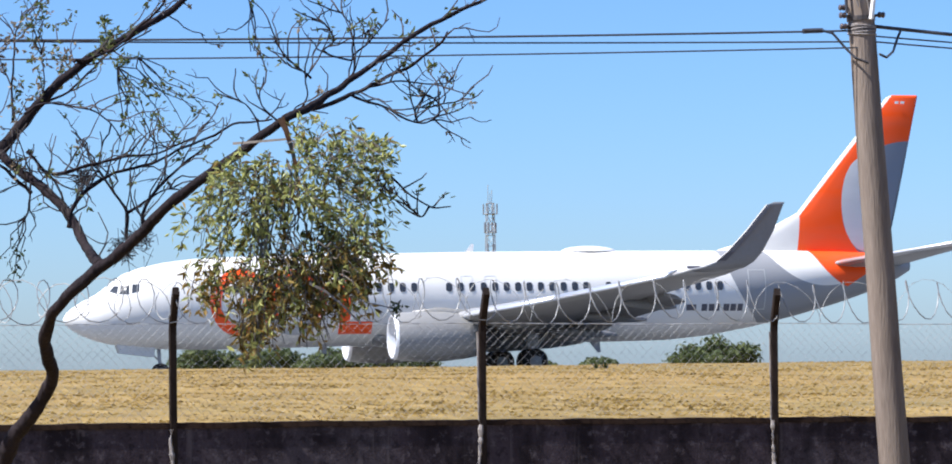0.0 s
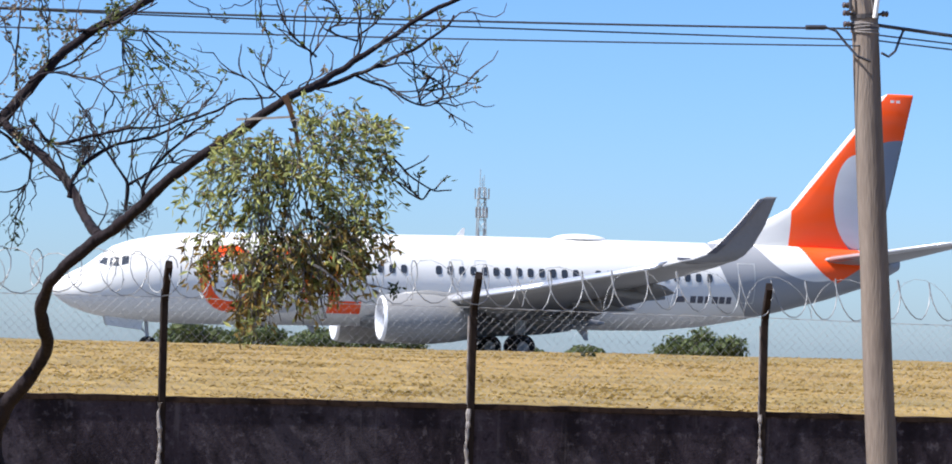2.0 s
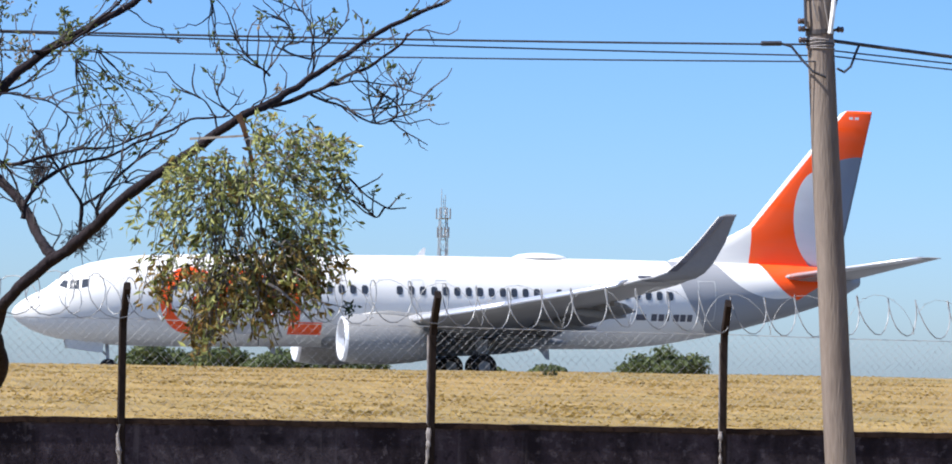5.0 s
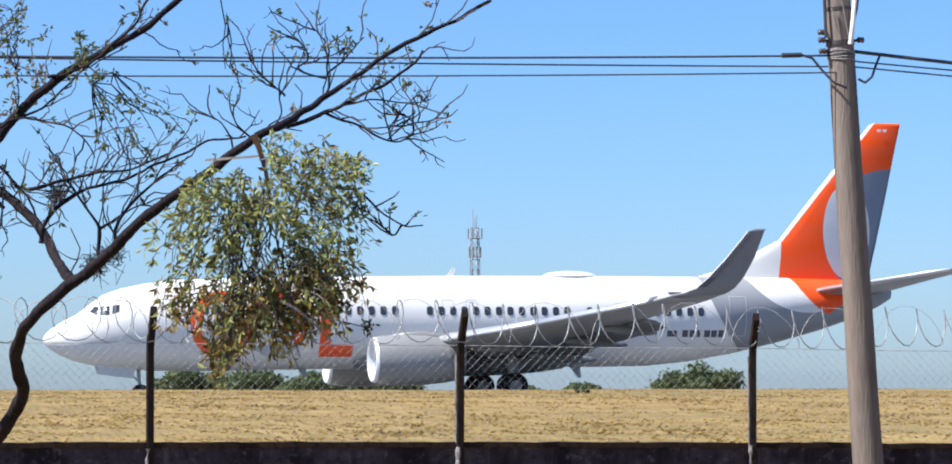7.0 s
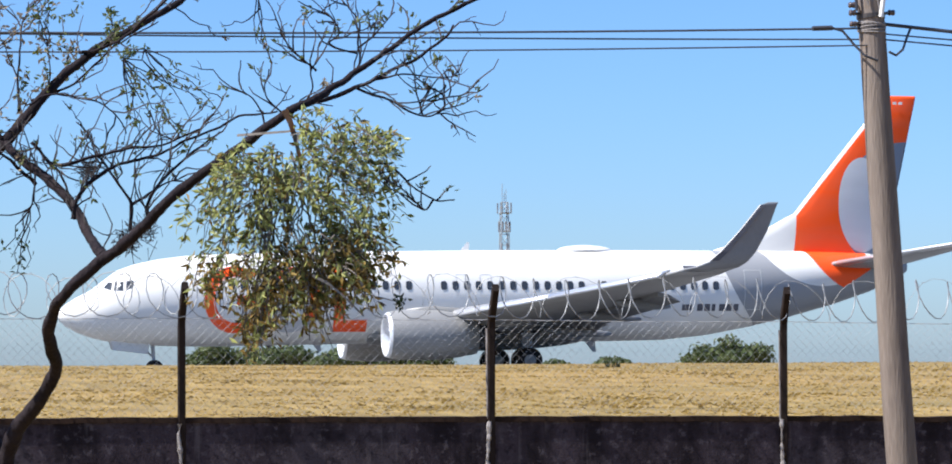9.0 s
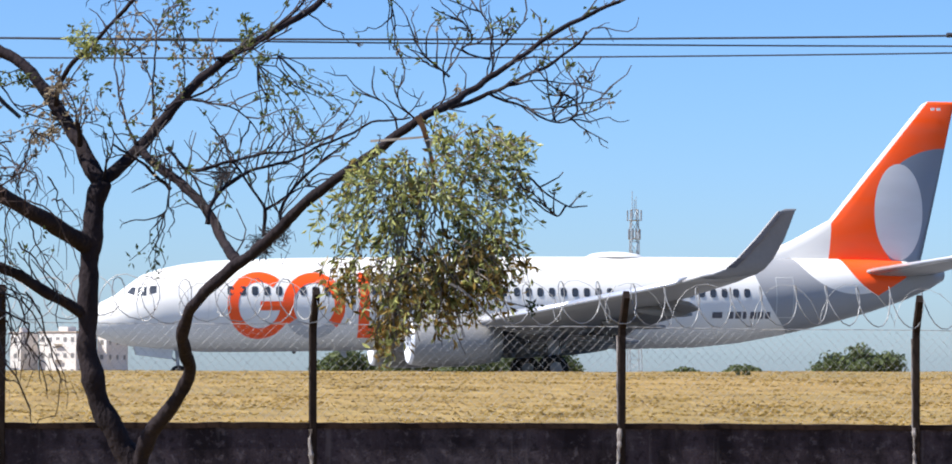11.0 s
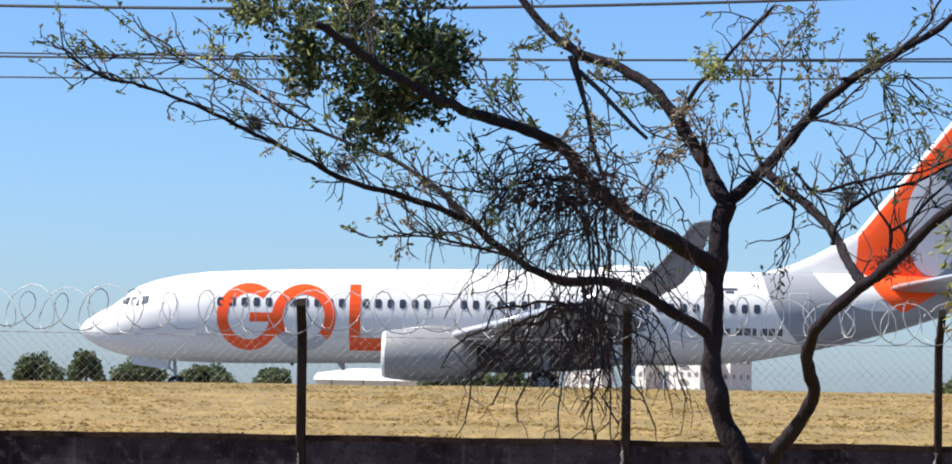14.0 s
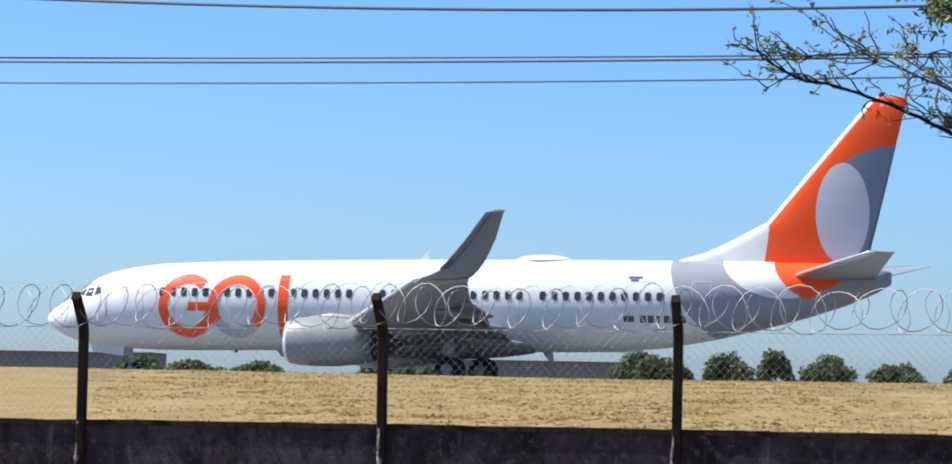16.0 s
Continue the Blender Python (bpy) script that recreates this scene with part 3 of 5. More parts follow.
        patch("badge_mark", sheet(27.05, 27.65, 4.58, 4.68, 3, 1) + sheet(27.15, 27.5, 4.46, 4.55, 2, 1), M["mark"], hull, "small dark badge", side)
    # fin with dorsal fillet
    bm = bmesh.new()
    loops = []
    for z, a, b, t in ((5.0, 28.0, 36.9, 0.045), (5.45, 29.0, 37.0, 0.05), (5.75, 30.05, 37.08, 0.05), (6.15, 30.95, 37.17, 0.052), (6.6, 31.8, 37.28, 0.056), (7.09, 32.74, 37.40, 0.07), (9.0, 34.3, 37.84, 0.085), (11.0, 35.98, 38.28, 0.085), (12.3, 37.08, 38.58, 0.08), (12.42, 37.35, 38.58, 0.03)):
        loops.append([(x, dz, z) for x, _, dz in aerofoil(a, b, 0, 0, t)])
    rings(bm, loops)
    fin = part("tail_fin", bm, M["fin"], jet, "orange fin with a pale grey oval", True)
    for i in range(2):
        bm = bmesh.new()
        box(bm, 37.45 + i * 0.28, 37.63 + i * 0.28, -0.13, -0.115, 12.02, 12.14)
        part("fin_mark", bm, M["white"], fin, "small white marking")
    # nose gear
    bm = bmesh.new()
    tube(bm, [(4.0, 0, 1.6), (4.1, 0, 0.36)], [0.09, 0.07], 8)
    tube(bm, [(4.1, -0.25, 0.345), (4.1, 0.25, 0.345)], 0.05, 8)
    tube(bm, [(3.3, 0, 1.5), (4.05, 0, 0.8)], 0.045, 6)
    gear = part("nose_gear_leg", bm, M["gear"], jet, "grey nose landing gear leg")
    for d in (-0.2, 0.2):
        wheel("nose_wheel", (4.1, d, 0.345), 0.345, 0.2, gear, "black nose wheel tyre")
    for s in (-1, 1):
        bm = bmesh.new()
        rings(bm, [[(x, s * y, z) for x, z in ((2.2, 1.5), (3.85, 1.4), (3.78, 0.95), (2.32, 1.13))] for y in (0.34, 0.37)])
        part("nose_gear_door", bm, M["seam"], gear, "pale nose gear door")
    # roof dome and aerials
    bm = bmesh.new()
    loops = []
    for i in range(11):
        f = i / 10
        h = 0.02 + 0.24 * math.sin(math.pi * f) ** 0.5
        loops.append([(21.7 + 2.6 * f, (0.1 + 0.5 * math.sin(math.pi * f) ** 0.6) * math.cos(a), 5.37 + h * math.sin(a)) for a in [math.pi * j / 8 for j in range(9)]])
    rings(bm, loops, False, False)
    part("aerial_dome", bm, M["white"], hull, "low white antenna dome", True)
    for x, z0, z1, w in ((17.6, 5.38, 5.72, 0.18), (11.0, 1.46, 1.02, 0.22), (23.2, 1.45, 0.95, 0.25)):
        bm = bmesh.new()
        rings(bm, [[(x - w, -0.02, z0), (x - w, 0.02, z0), (x + w, 0.02, z0), (x + w, -0.02, z0)], [(x + w * 0.6, -0.012, z1), (x + w * 0.6, 0.012, z1), (x + w * 1.2, 0.012, z1), (x + w * 1.2, -0.012, z1)]])
        part("blade_aerial", bm, M["white"] if z1 > 5 else M["gear"], hull, "blade aerial")
    bm = bmesh.new()
    bmesh.ops.create_uvsphere(bm, u_segments=10, v_segments=6, radius=0.09, matrix=Matrix.Translation((9.0, 0, 1.27)))
    part("beacon", bm, M["mark"], hull, "small dark belly beacon", smooth=True)
    return jet


JET = aircraft()


# ---- fence on the wall: concrete posts with bent heads, chain link, coiled razor wire ----
POSTS = [-21.9, -19.4, -16.9, -14.4, -11.85, -9.336, -6.710, -4.280, -1.759, 0.778, 3.218, 5.716, 8.205, 10.68, 13.2, 15.7, 18.2, 20.7, 23.2]


def fence():
    f = thing("fence", "chain-link fence on dark concrete posts topped with coiled razor wire", "fence")
    rnd = random.Random(4)
    bm = bmesh.new()
    w = 0.043
    prof = [(0.0, -0.05), (0.0, 1.0), (0.0, 1.96), (-0.02, 2.03), (-0.235, 2.262), (-0.25, 2.275)]
    loops = []
    for i, (y, z) in enumerate(prof):
        s = w * (0.94 if i > 3 else 1)
        n = (0, 1) if i < 2 else ((0.2, 0.98) if i == 2 else (0.72, 0.69))
        c = 0.010
        ring = []
        for a, b in ((-s, -s + c), (-s + c, -s), (s - c, -s), (s, -s + c), (s, s - c), (s - c, s), (-s + c, s), (-s, s - c)):
            ring.append((a, y + b * n[1], z + b * n[0]))
        loops.append(ring)
    rings(bm, loops)
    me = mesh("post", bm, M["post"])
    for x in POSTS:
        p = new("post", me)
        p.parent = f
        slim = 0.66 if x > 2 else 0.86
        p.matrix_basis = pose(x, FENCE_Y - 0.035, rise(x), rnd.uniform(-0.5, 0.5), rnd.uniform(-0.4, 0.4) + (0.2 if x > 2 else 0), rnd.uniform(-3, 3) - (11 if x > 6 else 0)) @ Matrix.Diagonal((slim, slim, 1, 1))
    # seam of mortar; its paleness also paints the sun on the post's left face
    for x in POSTS:
        bm = bmesh.new()
        zs = [0.02 * i for i in range(61)]
        tube(bm, [(x - 0.020 + 0.014 * noise.noise((x, z * 5, 1)) + 0.008 * noise.noise((x, z * 21, 1)), FENCE_Y - 0.066, z) for z in zs], [max(0.003, 0.016 + 0.014 * noise.noise((x * 3, z * 6, 7)) + 0.012 * noise.noise((x * 3, z * 23, 7))) for z in zs], 6)
        part("mortar_and_sunlit_edge", bm, M["lime"], f, "pale crumbling mortar seam doubling as the sunlit post edge")
        if x > 4:
            # pale strip stands for sun falling on the left flank of the post
            bm = bmesh.new()
            zs = [1.2 + 0.03 * i for i in range(26)]
            tube(bm, [(x - 0.029 + 0.003 * noise.noise((x, z * 9, 3)), FENCE_Y - 0.046, z + rise(x)) for z in zs], [max(0.002, 0.007 + 0.008 * noise.noise((x * 5, z * 8, 2))) for z in zs], 6)
            part("sunlit_flank", bm, M["lime"], f, "pale strip painted as the sunlit flank of the post")
    for a, b in zip(POSTS, POSTS[1:]):
        near = -13 < a < 12
        z0, z1, y = TOP + 0.01, 2.02, FENCE_Y + 0.015
        # woven diamonds
        vs, fs = [], []
        step = 0.072 if near else 0.16
        h = z1 - z0
        n = int((b - a + h) / step)
        for i in range(n):
            for s in (1, -1):
                x0 = a - h + i * step if s == 1 else a + i * step
                x1, za, zb = x0 + s * h, z0, z1
                pts = []
                for k in range(2):
                    pts.append((x0 + (x1 - x0) * k, za + (zb - za) * k))
                (xa, ya), (xb, yb) = pts
                if xa > xb:
                    xa, ya, xb, yb = xb, yb, xa, ya
                if xa < a + 0.03:
                    ya, xa = ya + (yb - ya) * (a + 0.03 - xa) / (xb - xa), a + 0.03
                if xb > b - 0.03:
                    yb, xb = ya + (yb - ya) * (b - 0.03 - xa) / (xb - xa), b - 0.03
                if xb - xa < 0.02:
                    continue
                r = 0.0009
                d = Vector((xb - xa, 0, yb - ya)).normalized()
                o = Vector((-d.z, 0, d.x)) * r
                j = len(vs)
                dy = 0.002 * s
                for px, pz in ((xa, ya), (xb, yb)):
                    pz += rise(px)
                    vs += [(px + o.x, y + dy, pz + o.z), (px, y + dy - r, pz), (px - o.x, y + dy, pz - o.z)]
                fs += [(j, j + 1, j + 4, j + 3), (j + 1, j + 2, j + 5, j + 4), (j + 2, j, j + 3, j + 5)]
        tagged(soup("chain_link_mesh", vs, fs, M["wire"], f, "thin diamond chain-link mesh"), kind="stuff")
        bm = bmesh.new()
        tube(bm, [(a, y - 0.02, 2.02 + rise(a)), ((a + b) / 2, y - 0.02, 2.012 + rise((a + b) / 2)), (b, y - 0.02, 2.02 + rise(b))], 0.0032, 4)
        part("line_wire", bm, M["wire"], f, "straight top wire")
        # razor coil: two strands wound against each other, clamped where they cross
        bm = bmesh.new()
        loose = min(1.0, max(0.0, (a - 1.5) / 3.0))
        for way, lift, thick in ((1, 0.0, 0.0046), (-1, 0.012, 0.0036 - 0.0016 * loose)):
            pts = []
            turns = int(round((b - a) / ((0.275 - 0.01 * loose) if way > 0 else 0.31 + 0.25 * loose)))
            m = 13 if near else 9
            for i in range(turns * m + 1):
                t = i / m
                x = a + (b - a) * t / turns
                g = 1 + 0.30 * (1 - 0.6 * loose) * noise.noise((x * 2.3, 0.3 * way, 5))
                q = way * (2 * math.pi * t + 0.9 * noise.noise((x * 1.1, 7, way))) + (0 if way > 0 else 2.4)
                kink = 0.026 * noise.noise((i * 0.31, a, 2 + way))
                pts.append((x + (0.125 - 0.045 * loose) * g * math.cos(q) + 0.05 * noise.noise((x * 3.1, 1, 9 * way)), FENCE_Y - 0.13 + 0.10 * math.sin(q + 0.7 * way), 2.195 + rise(x) + lift + 0.03 * noise.noise((x, 3, 3)) + 0.168 * g * math.sin(q) + kink))
            tube(bm, pts, thick, 4)
            if near:
                for i in range(3, len(pts) - 3, 3):
                    p = Vector(pts[i])
                    d = (Vector(pts[i + 1]) - p).normalized()
                    s = d.cross(Vector((0, 1, 0.3))).normalized() * 0.009
                    tri = [p - s + d * 0.02, p + d * 0.008 + Vector((0, 0.003, 0)), p + s - d * 0.02, p - d * 0.008]
                    bm.faces.new([bm.verts.new(v) for v in tri])
        part("razor_coil", bm, M["razor"], f, "loose coil of razor wire")


fence()


# ---- utility pole and overhead lines ----
POLE_Y = 16.0


def pole_x(z):
    return 6.386 - 0.0625 * (z - 1.358)


def utility_pole():
    x0 = pole_x(0.0)
    p = thing("utility_pole", "weathered leaning round utility pole with iron fittings", "utility pole", at=(x0, POLE_Y, 0.0))
    bm = bmesh.new()
    zs = [-0.05 + 0.25 * i for i in range(35)]

    def at(x, y, z):
        """A place beside the shaft at height z."""
        return (pole_x(z) - x0 + x, y, z)

    tube(bm, [at(0.005 * noise.noise((z, 0, 0)), 0.005 * noise.noise((z, 5, 0)), z) for z in zs], [0.0935 - 0.0046 * z + 0.002 * noise.noise((z * 2, 9, 0)) for z in zs], 20)
    part("shaft", bm, M["pole"], p, "rough grey-brown tapering shaft", True)
    for z, h in ((3.582, 0.036), (3.645, 0.026)):
        bm = bmesh.new()
        disc(bm, at(0, 0, z), (-0.0625, 0, 1), 0.083, h, 20)
        part("band", bm, M["iron"], p, "dark iron clamp band")
    for k in range(5):
        bm = bmesh.new()
        z = 3.555 + 0.012 * k
        a0 = 1.3 * k
        tube(bm, [at(0.081 * math.cos(a), 0.081 * math.sin(a), z + 0.008 * math.sin(a + a0)) for a in [2 * math.pi * j / 20 for j in range(21)]], 0.0045, 5)
        part("tie_wire", bm, M["lime"], p, "pale tie wire wound round the shaft")
    bm = bmesh.new()
    disc(bm, at(0, 0, 3.845), (-0.0625, 0, 1), 0.080, 0.018, 20)
    part("band", bm, M["iron"], p, "dark iron clamp band")
    for dx, z0, z1 in ((-0.055, 3.70, 3.84), (0.012, 3.66, 3.88)):
        bm = bmesh.new()
        tube(bm, [at(dx - 0.012, -0.078, z1), at(dx, -0.080, (z0 + z1) / 2), at(dx + 0.016, -0.080, z0)], 0.005, 6)
        part("strap", bm, M["lime"], p, "pale flat strap")
    bm = bmesh.new()
    tube(bm, [at(0.030, -0.10, 3.69), at(0.075, -0.10, 3.84), at(0.12, -0.09, 4.05), at(0.16, -0.08, 4.3)], 0.010, 6)
    part("riser_cable", bm, M["cable"], p, "dark riser cable")
    for s, z in ((-1, 3.655), (1, 3.662), (-1, 3.59), (-1, 3.70)):
        bm = bmesh.new()
        tube(bm, [at(s * 0.08, -0.015, z), at(s * 0.115, -0.022, z + 0.005)], 0.009, 6)
        arm = part("bolt", bm, M["iron"], p, "iron through bolt")
        bm = bmesh.new()
        c = Vector(at(s * 0.12, -0.022, z + 0.005))
        loops = [[c + Vector((s * k, r * math.cos(a), r * math.sin(a))) for a in [2 * math.pi * i / 10 for i in range(10)]] for k, r in ((-0.018, 0.016), (-0.009, 0.019), (0.0, 0.012), (0.009, 0.019), (0.018, 0.015))]
        rings(bm, loops)
        part("insulator", bm, M["porcelain"], arm, "small brown spool insulator", True)
    bm = bmesh.new()
    tube(bm, [at(0.022, -0.105, 3.63), at(0.04, -0.11, 3.73), at(0.072, -0.095, 3.89), at(0.085, -0.09, 4.2)], 0.014, 8)
    part("conduit", bm, M["white"], p, "pale service conduit")
    bm = bmesh.new()
    tube(bm, [at(-0.092, -0.04, 4.1), at(-0.095, -0.04, 3.88), at(-0.102, -0.045, 3.67)], 0.009, 6)
    part("ground_lead", bm, M["cable"], p, "thin dark lead")
    for pts in ((at(-0.25, -0.02, 3.57), at(-0.19, -0.03, 3.552), at(-0.14, -0.05, 3.48), at(-0.088, -0.09, 3.405), at(-0.015, -0.105, 3.376)),
                (at(0.235, -0.02, 3.583), at(0.20, -0.035, 3.523), at(0.16, -0.06, 3.45), at(0.11, -0.075, 3.413), at(0.06, -0.095, 3.43))):
        bm = bmesh.new()
        tube(bm, pts, 0.0075, 6)
        part("drip_loop", bm, M["cable"], p, "drooping cable loop")
    bm = bmesh.new()
    tube(bm, [at(-0.37, -0.02, 3.564), at(-0.25, -0.02, 3.57)], 0.015, 6)
    part("splice", bm, M["cable"], p, "dark cable splice")


utility_pole()


def overhead(label, a, b, c, r, x0, x1, y=POLE_Y - 0.02, at=0.0, n=60):
    """A cable along a shallow curve."""
    bm = bmesh.new()
    pts = [(x0 + (x1 - x0) * i / n, y, a + b * (x0 - at + (x1 - x0) * i / n) + c * (x0 - at + (x1 - x0) * i / n) ** 2) for i in range(n + 1)]
    tube(bm, pts, r, 5)
    tagged(part("overhead_cable", bm, M["cable"]), label, "cable", "overhead lines")


P = 6.26
overhead("thin black overhead cable sagging to the pole", 3.4152, 0.01364, 0.00189, 0.0062, -19, P)
overhead("thin black overhead cable sagging to the pole", 3.4307, 0.00641, 0.00126, 0.0048, -19, P, POLE_Y + 0.08)
overhead("thin black overhead cable sagging to the pole", 3.3053, 0.01543, 0.00180, 0.0045, -19, P, POLE_Y - 0.05)
overhead("thick black overhead cable high above the wall", 3.7162, 0.03062, 0.00608, 0.0088, -12, 6.2, POLE_Y + 0.04, 0.0)
overhead("thick black overhead cable beyond the pole", 3.604, -0.085, 0.0034, 0.011, P, 25, at=P)
overhead("thin black overhead cable beyond the pole", 3.560, -0.062, 0.0027, 0.0048, P, 25, POLE_Y + 0.08, P)
overhead("thin black overhead cable beyond the pole", 3.509, -0.066, 0.0027, 0.0048, P, 25, POLE_Y - 0.05, P)


# ---- street tree: two stems, spreading thin limbs, a parasite clump, a leafy clump and dead hanging twigs ----
TREE = thing("street_tree", "dark bare-twigged street tree with a hanging olive parasite clump", "tree", at=(0.98, 12.0, 0.0))
ORIGIN = Vector((0.98, 12.0, 0.0))
TR = random.Random(11)
BOUGHS = []


def smooth(pts, k=6):
    """A soft curve through points."""
    p = [Vector(q) for q in pts]
    p = [p[0] * 2 - p[1]] + p + [p[-1] * 2 - p[-2]]
    out = []
    for i in range(1, len(p) - 2):
        for j in range(k):
            t = j / k
            a, b, c, d = p[i - 1:i + 3]
            out.append(0.5 * (2 * b + (c - a) * t + (2 * a - 5 * b + 4 * c - d) * t * t + (3 * b - a - 3 * c + d) * t ** 3))
    return out + [p[-2]]


def grow(kind, r0, r1, pts):
    """One stem, limb or branch, knobbly and tapering."""
    line = [q - ORIGIN for q in smooth(pts)]
    n = len(line)
    amp = 0.010 if kind == "branch" else 0.008
    line = [q + Vector((noise.noise(q * 9) + 0.5 * noise.noise(q * 23), 1.5 * noise.noise(q * 9 + Vector((9, 0, 0))), noise.noise(q * 9 + Vector((0, 9, 0))) + 0.5 * noise.noise(q * 23 + Vector((0, 9, 0))))) * amp for q in line]
    r0, r1 = r0 * 0.80, r1 * 0.74
    radii = [(r0 + (r1 - r0) * (i / (n - 1)) ** 0.6) * (1 + 0.2 * noise.noise(line[i] * 16)) for i in range(n)]
    bm = bmesh.new()
    tube(bm, line, radii, 10 if r0 > 0.017 else 6)
    part({"stem": "trunk", "limb": "limb", "branch": "branch"}[kind], bm, M["bark"], TREE, "", True)
    BOUGHS.append((kind, line, radii))


grow("stem", 0.082, 0.052, [(1.02, 12.0, -0.06), (1.01, 12.0, 0.3), (0.99, 12.0, 0.7), (0.98, 12.0, 1.08), (0.94, 12.0, 1.26), (0.89, 12.0, 1.34), (0.82, 12.0, 1.48), (0.77, 12.0, 1.65), (0.76, 12.0, 1.85), (0.77, 12.0, 2.09), (0.79, 12.0, 2.31), (0.82, 12.0, 2.39)])
grow("stem", 0.047, 0.022, [(0.96, 12.0, 1.16), (0.98, 11.95, 1.28), (1.02, 11.86, 1.39), (1.10, 11.72, 1.52), (1.14, 11.59, 1.63), (1.10, 11.45, 1.71), (1.09, 11.31, 1.81), (1.13, 11.18, 1.90), (1.27, 11.04, 2.03), (1.38, 10.90, 2.13), (1.47, 10.76, 2.23), (1.59, 10.62, 2.33), (1.70, 10.49, 2.42), (1.83, 10.35, 2.52)])
grow("limb", 0.046, 0.019, [(0.81, 12.0, 2.38), (0.73, 12.07, 2.54), (0.63, 12.14, 2.71), (0.51, 12.2, 2.87), (0.36, 12.27, 2.97), (0.19, 12.34, 3.04), (0.04, 12.4, 3.17), (-0.08, 12.47, 3.35), (-0.15, 12.54, 3.57)])
grow("limb", 0.037, 0.016, [(0.81, 12.0, 2.38), (0.98, 12.06, 2.55), (1.17, 12.12, 2.77), (1.35, 12.18, 2.93), (1.54, 12.24, 3.05), (1.75, 12.3, 3.19), (1.97, 12.36, 3.40)])
grow("limb", 0.028, 0.023, [(1.262, 11.06, 2.03), (1.265, 11.3, 2.075), (1.265, 11.55, 2.13), (1.22, 11.69, 2.25), (1.12, 11.80, 2.37), (1.03, 11.92, 2.45), (0.97, 12.04, 2.53)])
grow("branch", 0.012, 0.006, [(1.05, 11.48, 2.33), (0.98, 11.4, 2.38), (0.89, 11.3, 2.44), (0.8, 11.2, 2.48)])
grow("limb", 0.047, 0.018, [(0.76, 12.0, 2.13), (0.56, 11.77, 2.23), (0.39, 11.54, 2.31), (0.24, 11.32, 2.41), (0.15, 11.09, 2.51), (0.03, 10.86, 2.56), (-0.17, 10.63, 2.6), (-0.29, 10.4, 2.62), (-0.43, 10.18, 2.67), (-0.57, 9.95, 2.74), (-0.7, 9.72, 2.81)])
grow("limb", 0.035, 0.005, [(0.75, 12.0, 1.85), (0.63, 11.91, 1.92), (0.48, 11.82, 2.0), (0.33, 11.73, 2.05), (0.16, 11.65, 2.05), (0.04, 11.56, 2.08), (-0.11, 11.47, 2.17), (-0.22, 11.38, 2.25), (-0.36, 11.29, 2.31), (-0.54, 11.2, 2.36), (-0.68, 11.11, 2.39), (-0.81, 11.02, 2.45), (-0.98, 10.94, 2.53), (-1.2, 10.85, 2.63), (-1.40, 10.76, 2.70), (-1.54, 10.67, 2.72), (-1.67, 10.6, 2.79)])
grow("branch", 0.010, 0.005, [(-0.1, 11.43, 2.17), (-0.23, 11.56, 2.17), (-0.37, 11.68, 2.22), (-0.53, 11.81, 2.23)])
grow("branch", 0.018, 0.006, [(-0.18, 11.43, 2.23), (-0.32, 11.52, 2.36), (-0.47, 11.62, 2.48), (-0.62, 11.71, 2.55), (-0.82, 11.81, 2.63), (-1.07, 11.9, 2.78), (-1.33, 12.0, 2.91), (-1.57, 12.09, 3.05)])
grow("branch", 0.006, 0.003, [(-0.82, 11.81, 2.63), (-0.98, 11.93, 2.67), (-1.16, 12.06, 2.71), (-1.35, 12.18, 2.76)])
grow("branch", 0.006, 0.003, [(-1.06, 11.81, 2.77), (-1.35, 11.96, 2.95), (-1.69, 12.12, 2.97), (-1.97, 12.27, 3.01)])
grow("branch", 0.010, 0.005, [(0.19, 12.36, 3.03), (0.25, 12.39, 2.8), (0.28, 12.42, 2.65), (0.32, 12.45, 2.52)])
grow("branch", 0.008, 0.004, [(0.24, 12.27, 2.95), (0.38, 12.21, 2.84), (0.48, 12.15, 2.7), (0.58, 12.09, 2.65)])
grow("branch", 0.015, 0.008, [(0.63, 12.09, 2.71), (0.66, 11.96, 2.83), (0.74, 11.83, 2.91), (0.81, 11.69, 2.98), (0.89, 11.56, 3.05), (0.95, 11.43, 3.12)])
grow("branch", 0.018, 0.013, [(0.72, 12.0, 2.54), (0.72, 11.95, 2.58), (0.71, 11.9, 2.63)])
grow("branch", 0.013, 0.006, [(0.81, 12.0, 2.38), (0.83, 11.95, 2.43), (0.83, 11.9, 2.47)])
grow("branch", 0.010, 0.004, [(0.96, 12.04, 2.55), (0.91, 12.14, 2.67), (0.89, 12.24, 2.8), (0.89, 12.35, 2.91), (0.9, 12.45, 3.05)])
grow("branch", 0.010, 0.005, [(1.29, 12.18, 2.92), (1.42, 11.99, 2.95), (1.57, 11.81, 3.08), (1.62, 11.62, 3.18)])
grow("branch", 0.006, 0.003, [(0.14, 10.86, 2.49), (0.03, 11.18, 2.59), (-0.09, 11.49, 2.71), (-0.19, 11.81, 2.84)])
grow("branch", 0.011, 0.004, [(0.23, 10.86, 2.38), (0.12, 10.72, 2.39), (-0.03, 10.58, 2.35), (-0.12, 10.43, 2.28), (-0.16, 10.29, 2.19)])
grow("limb", 0.021, 0.009, [(1.83, 10.29, 2.52), (1.96, 10.37, 2.59), (2.06, 10.45, 2.65), (2.19, 10.53, 2.74), (2.28, 10.62, 2.8), (2.43, 10.7, 2.9), (2.67, 10.78, 3.02), (2.83, 10.86, 3.11)])
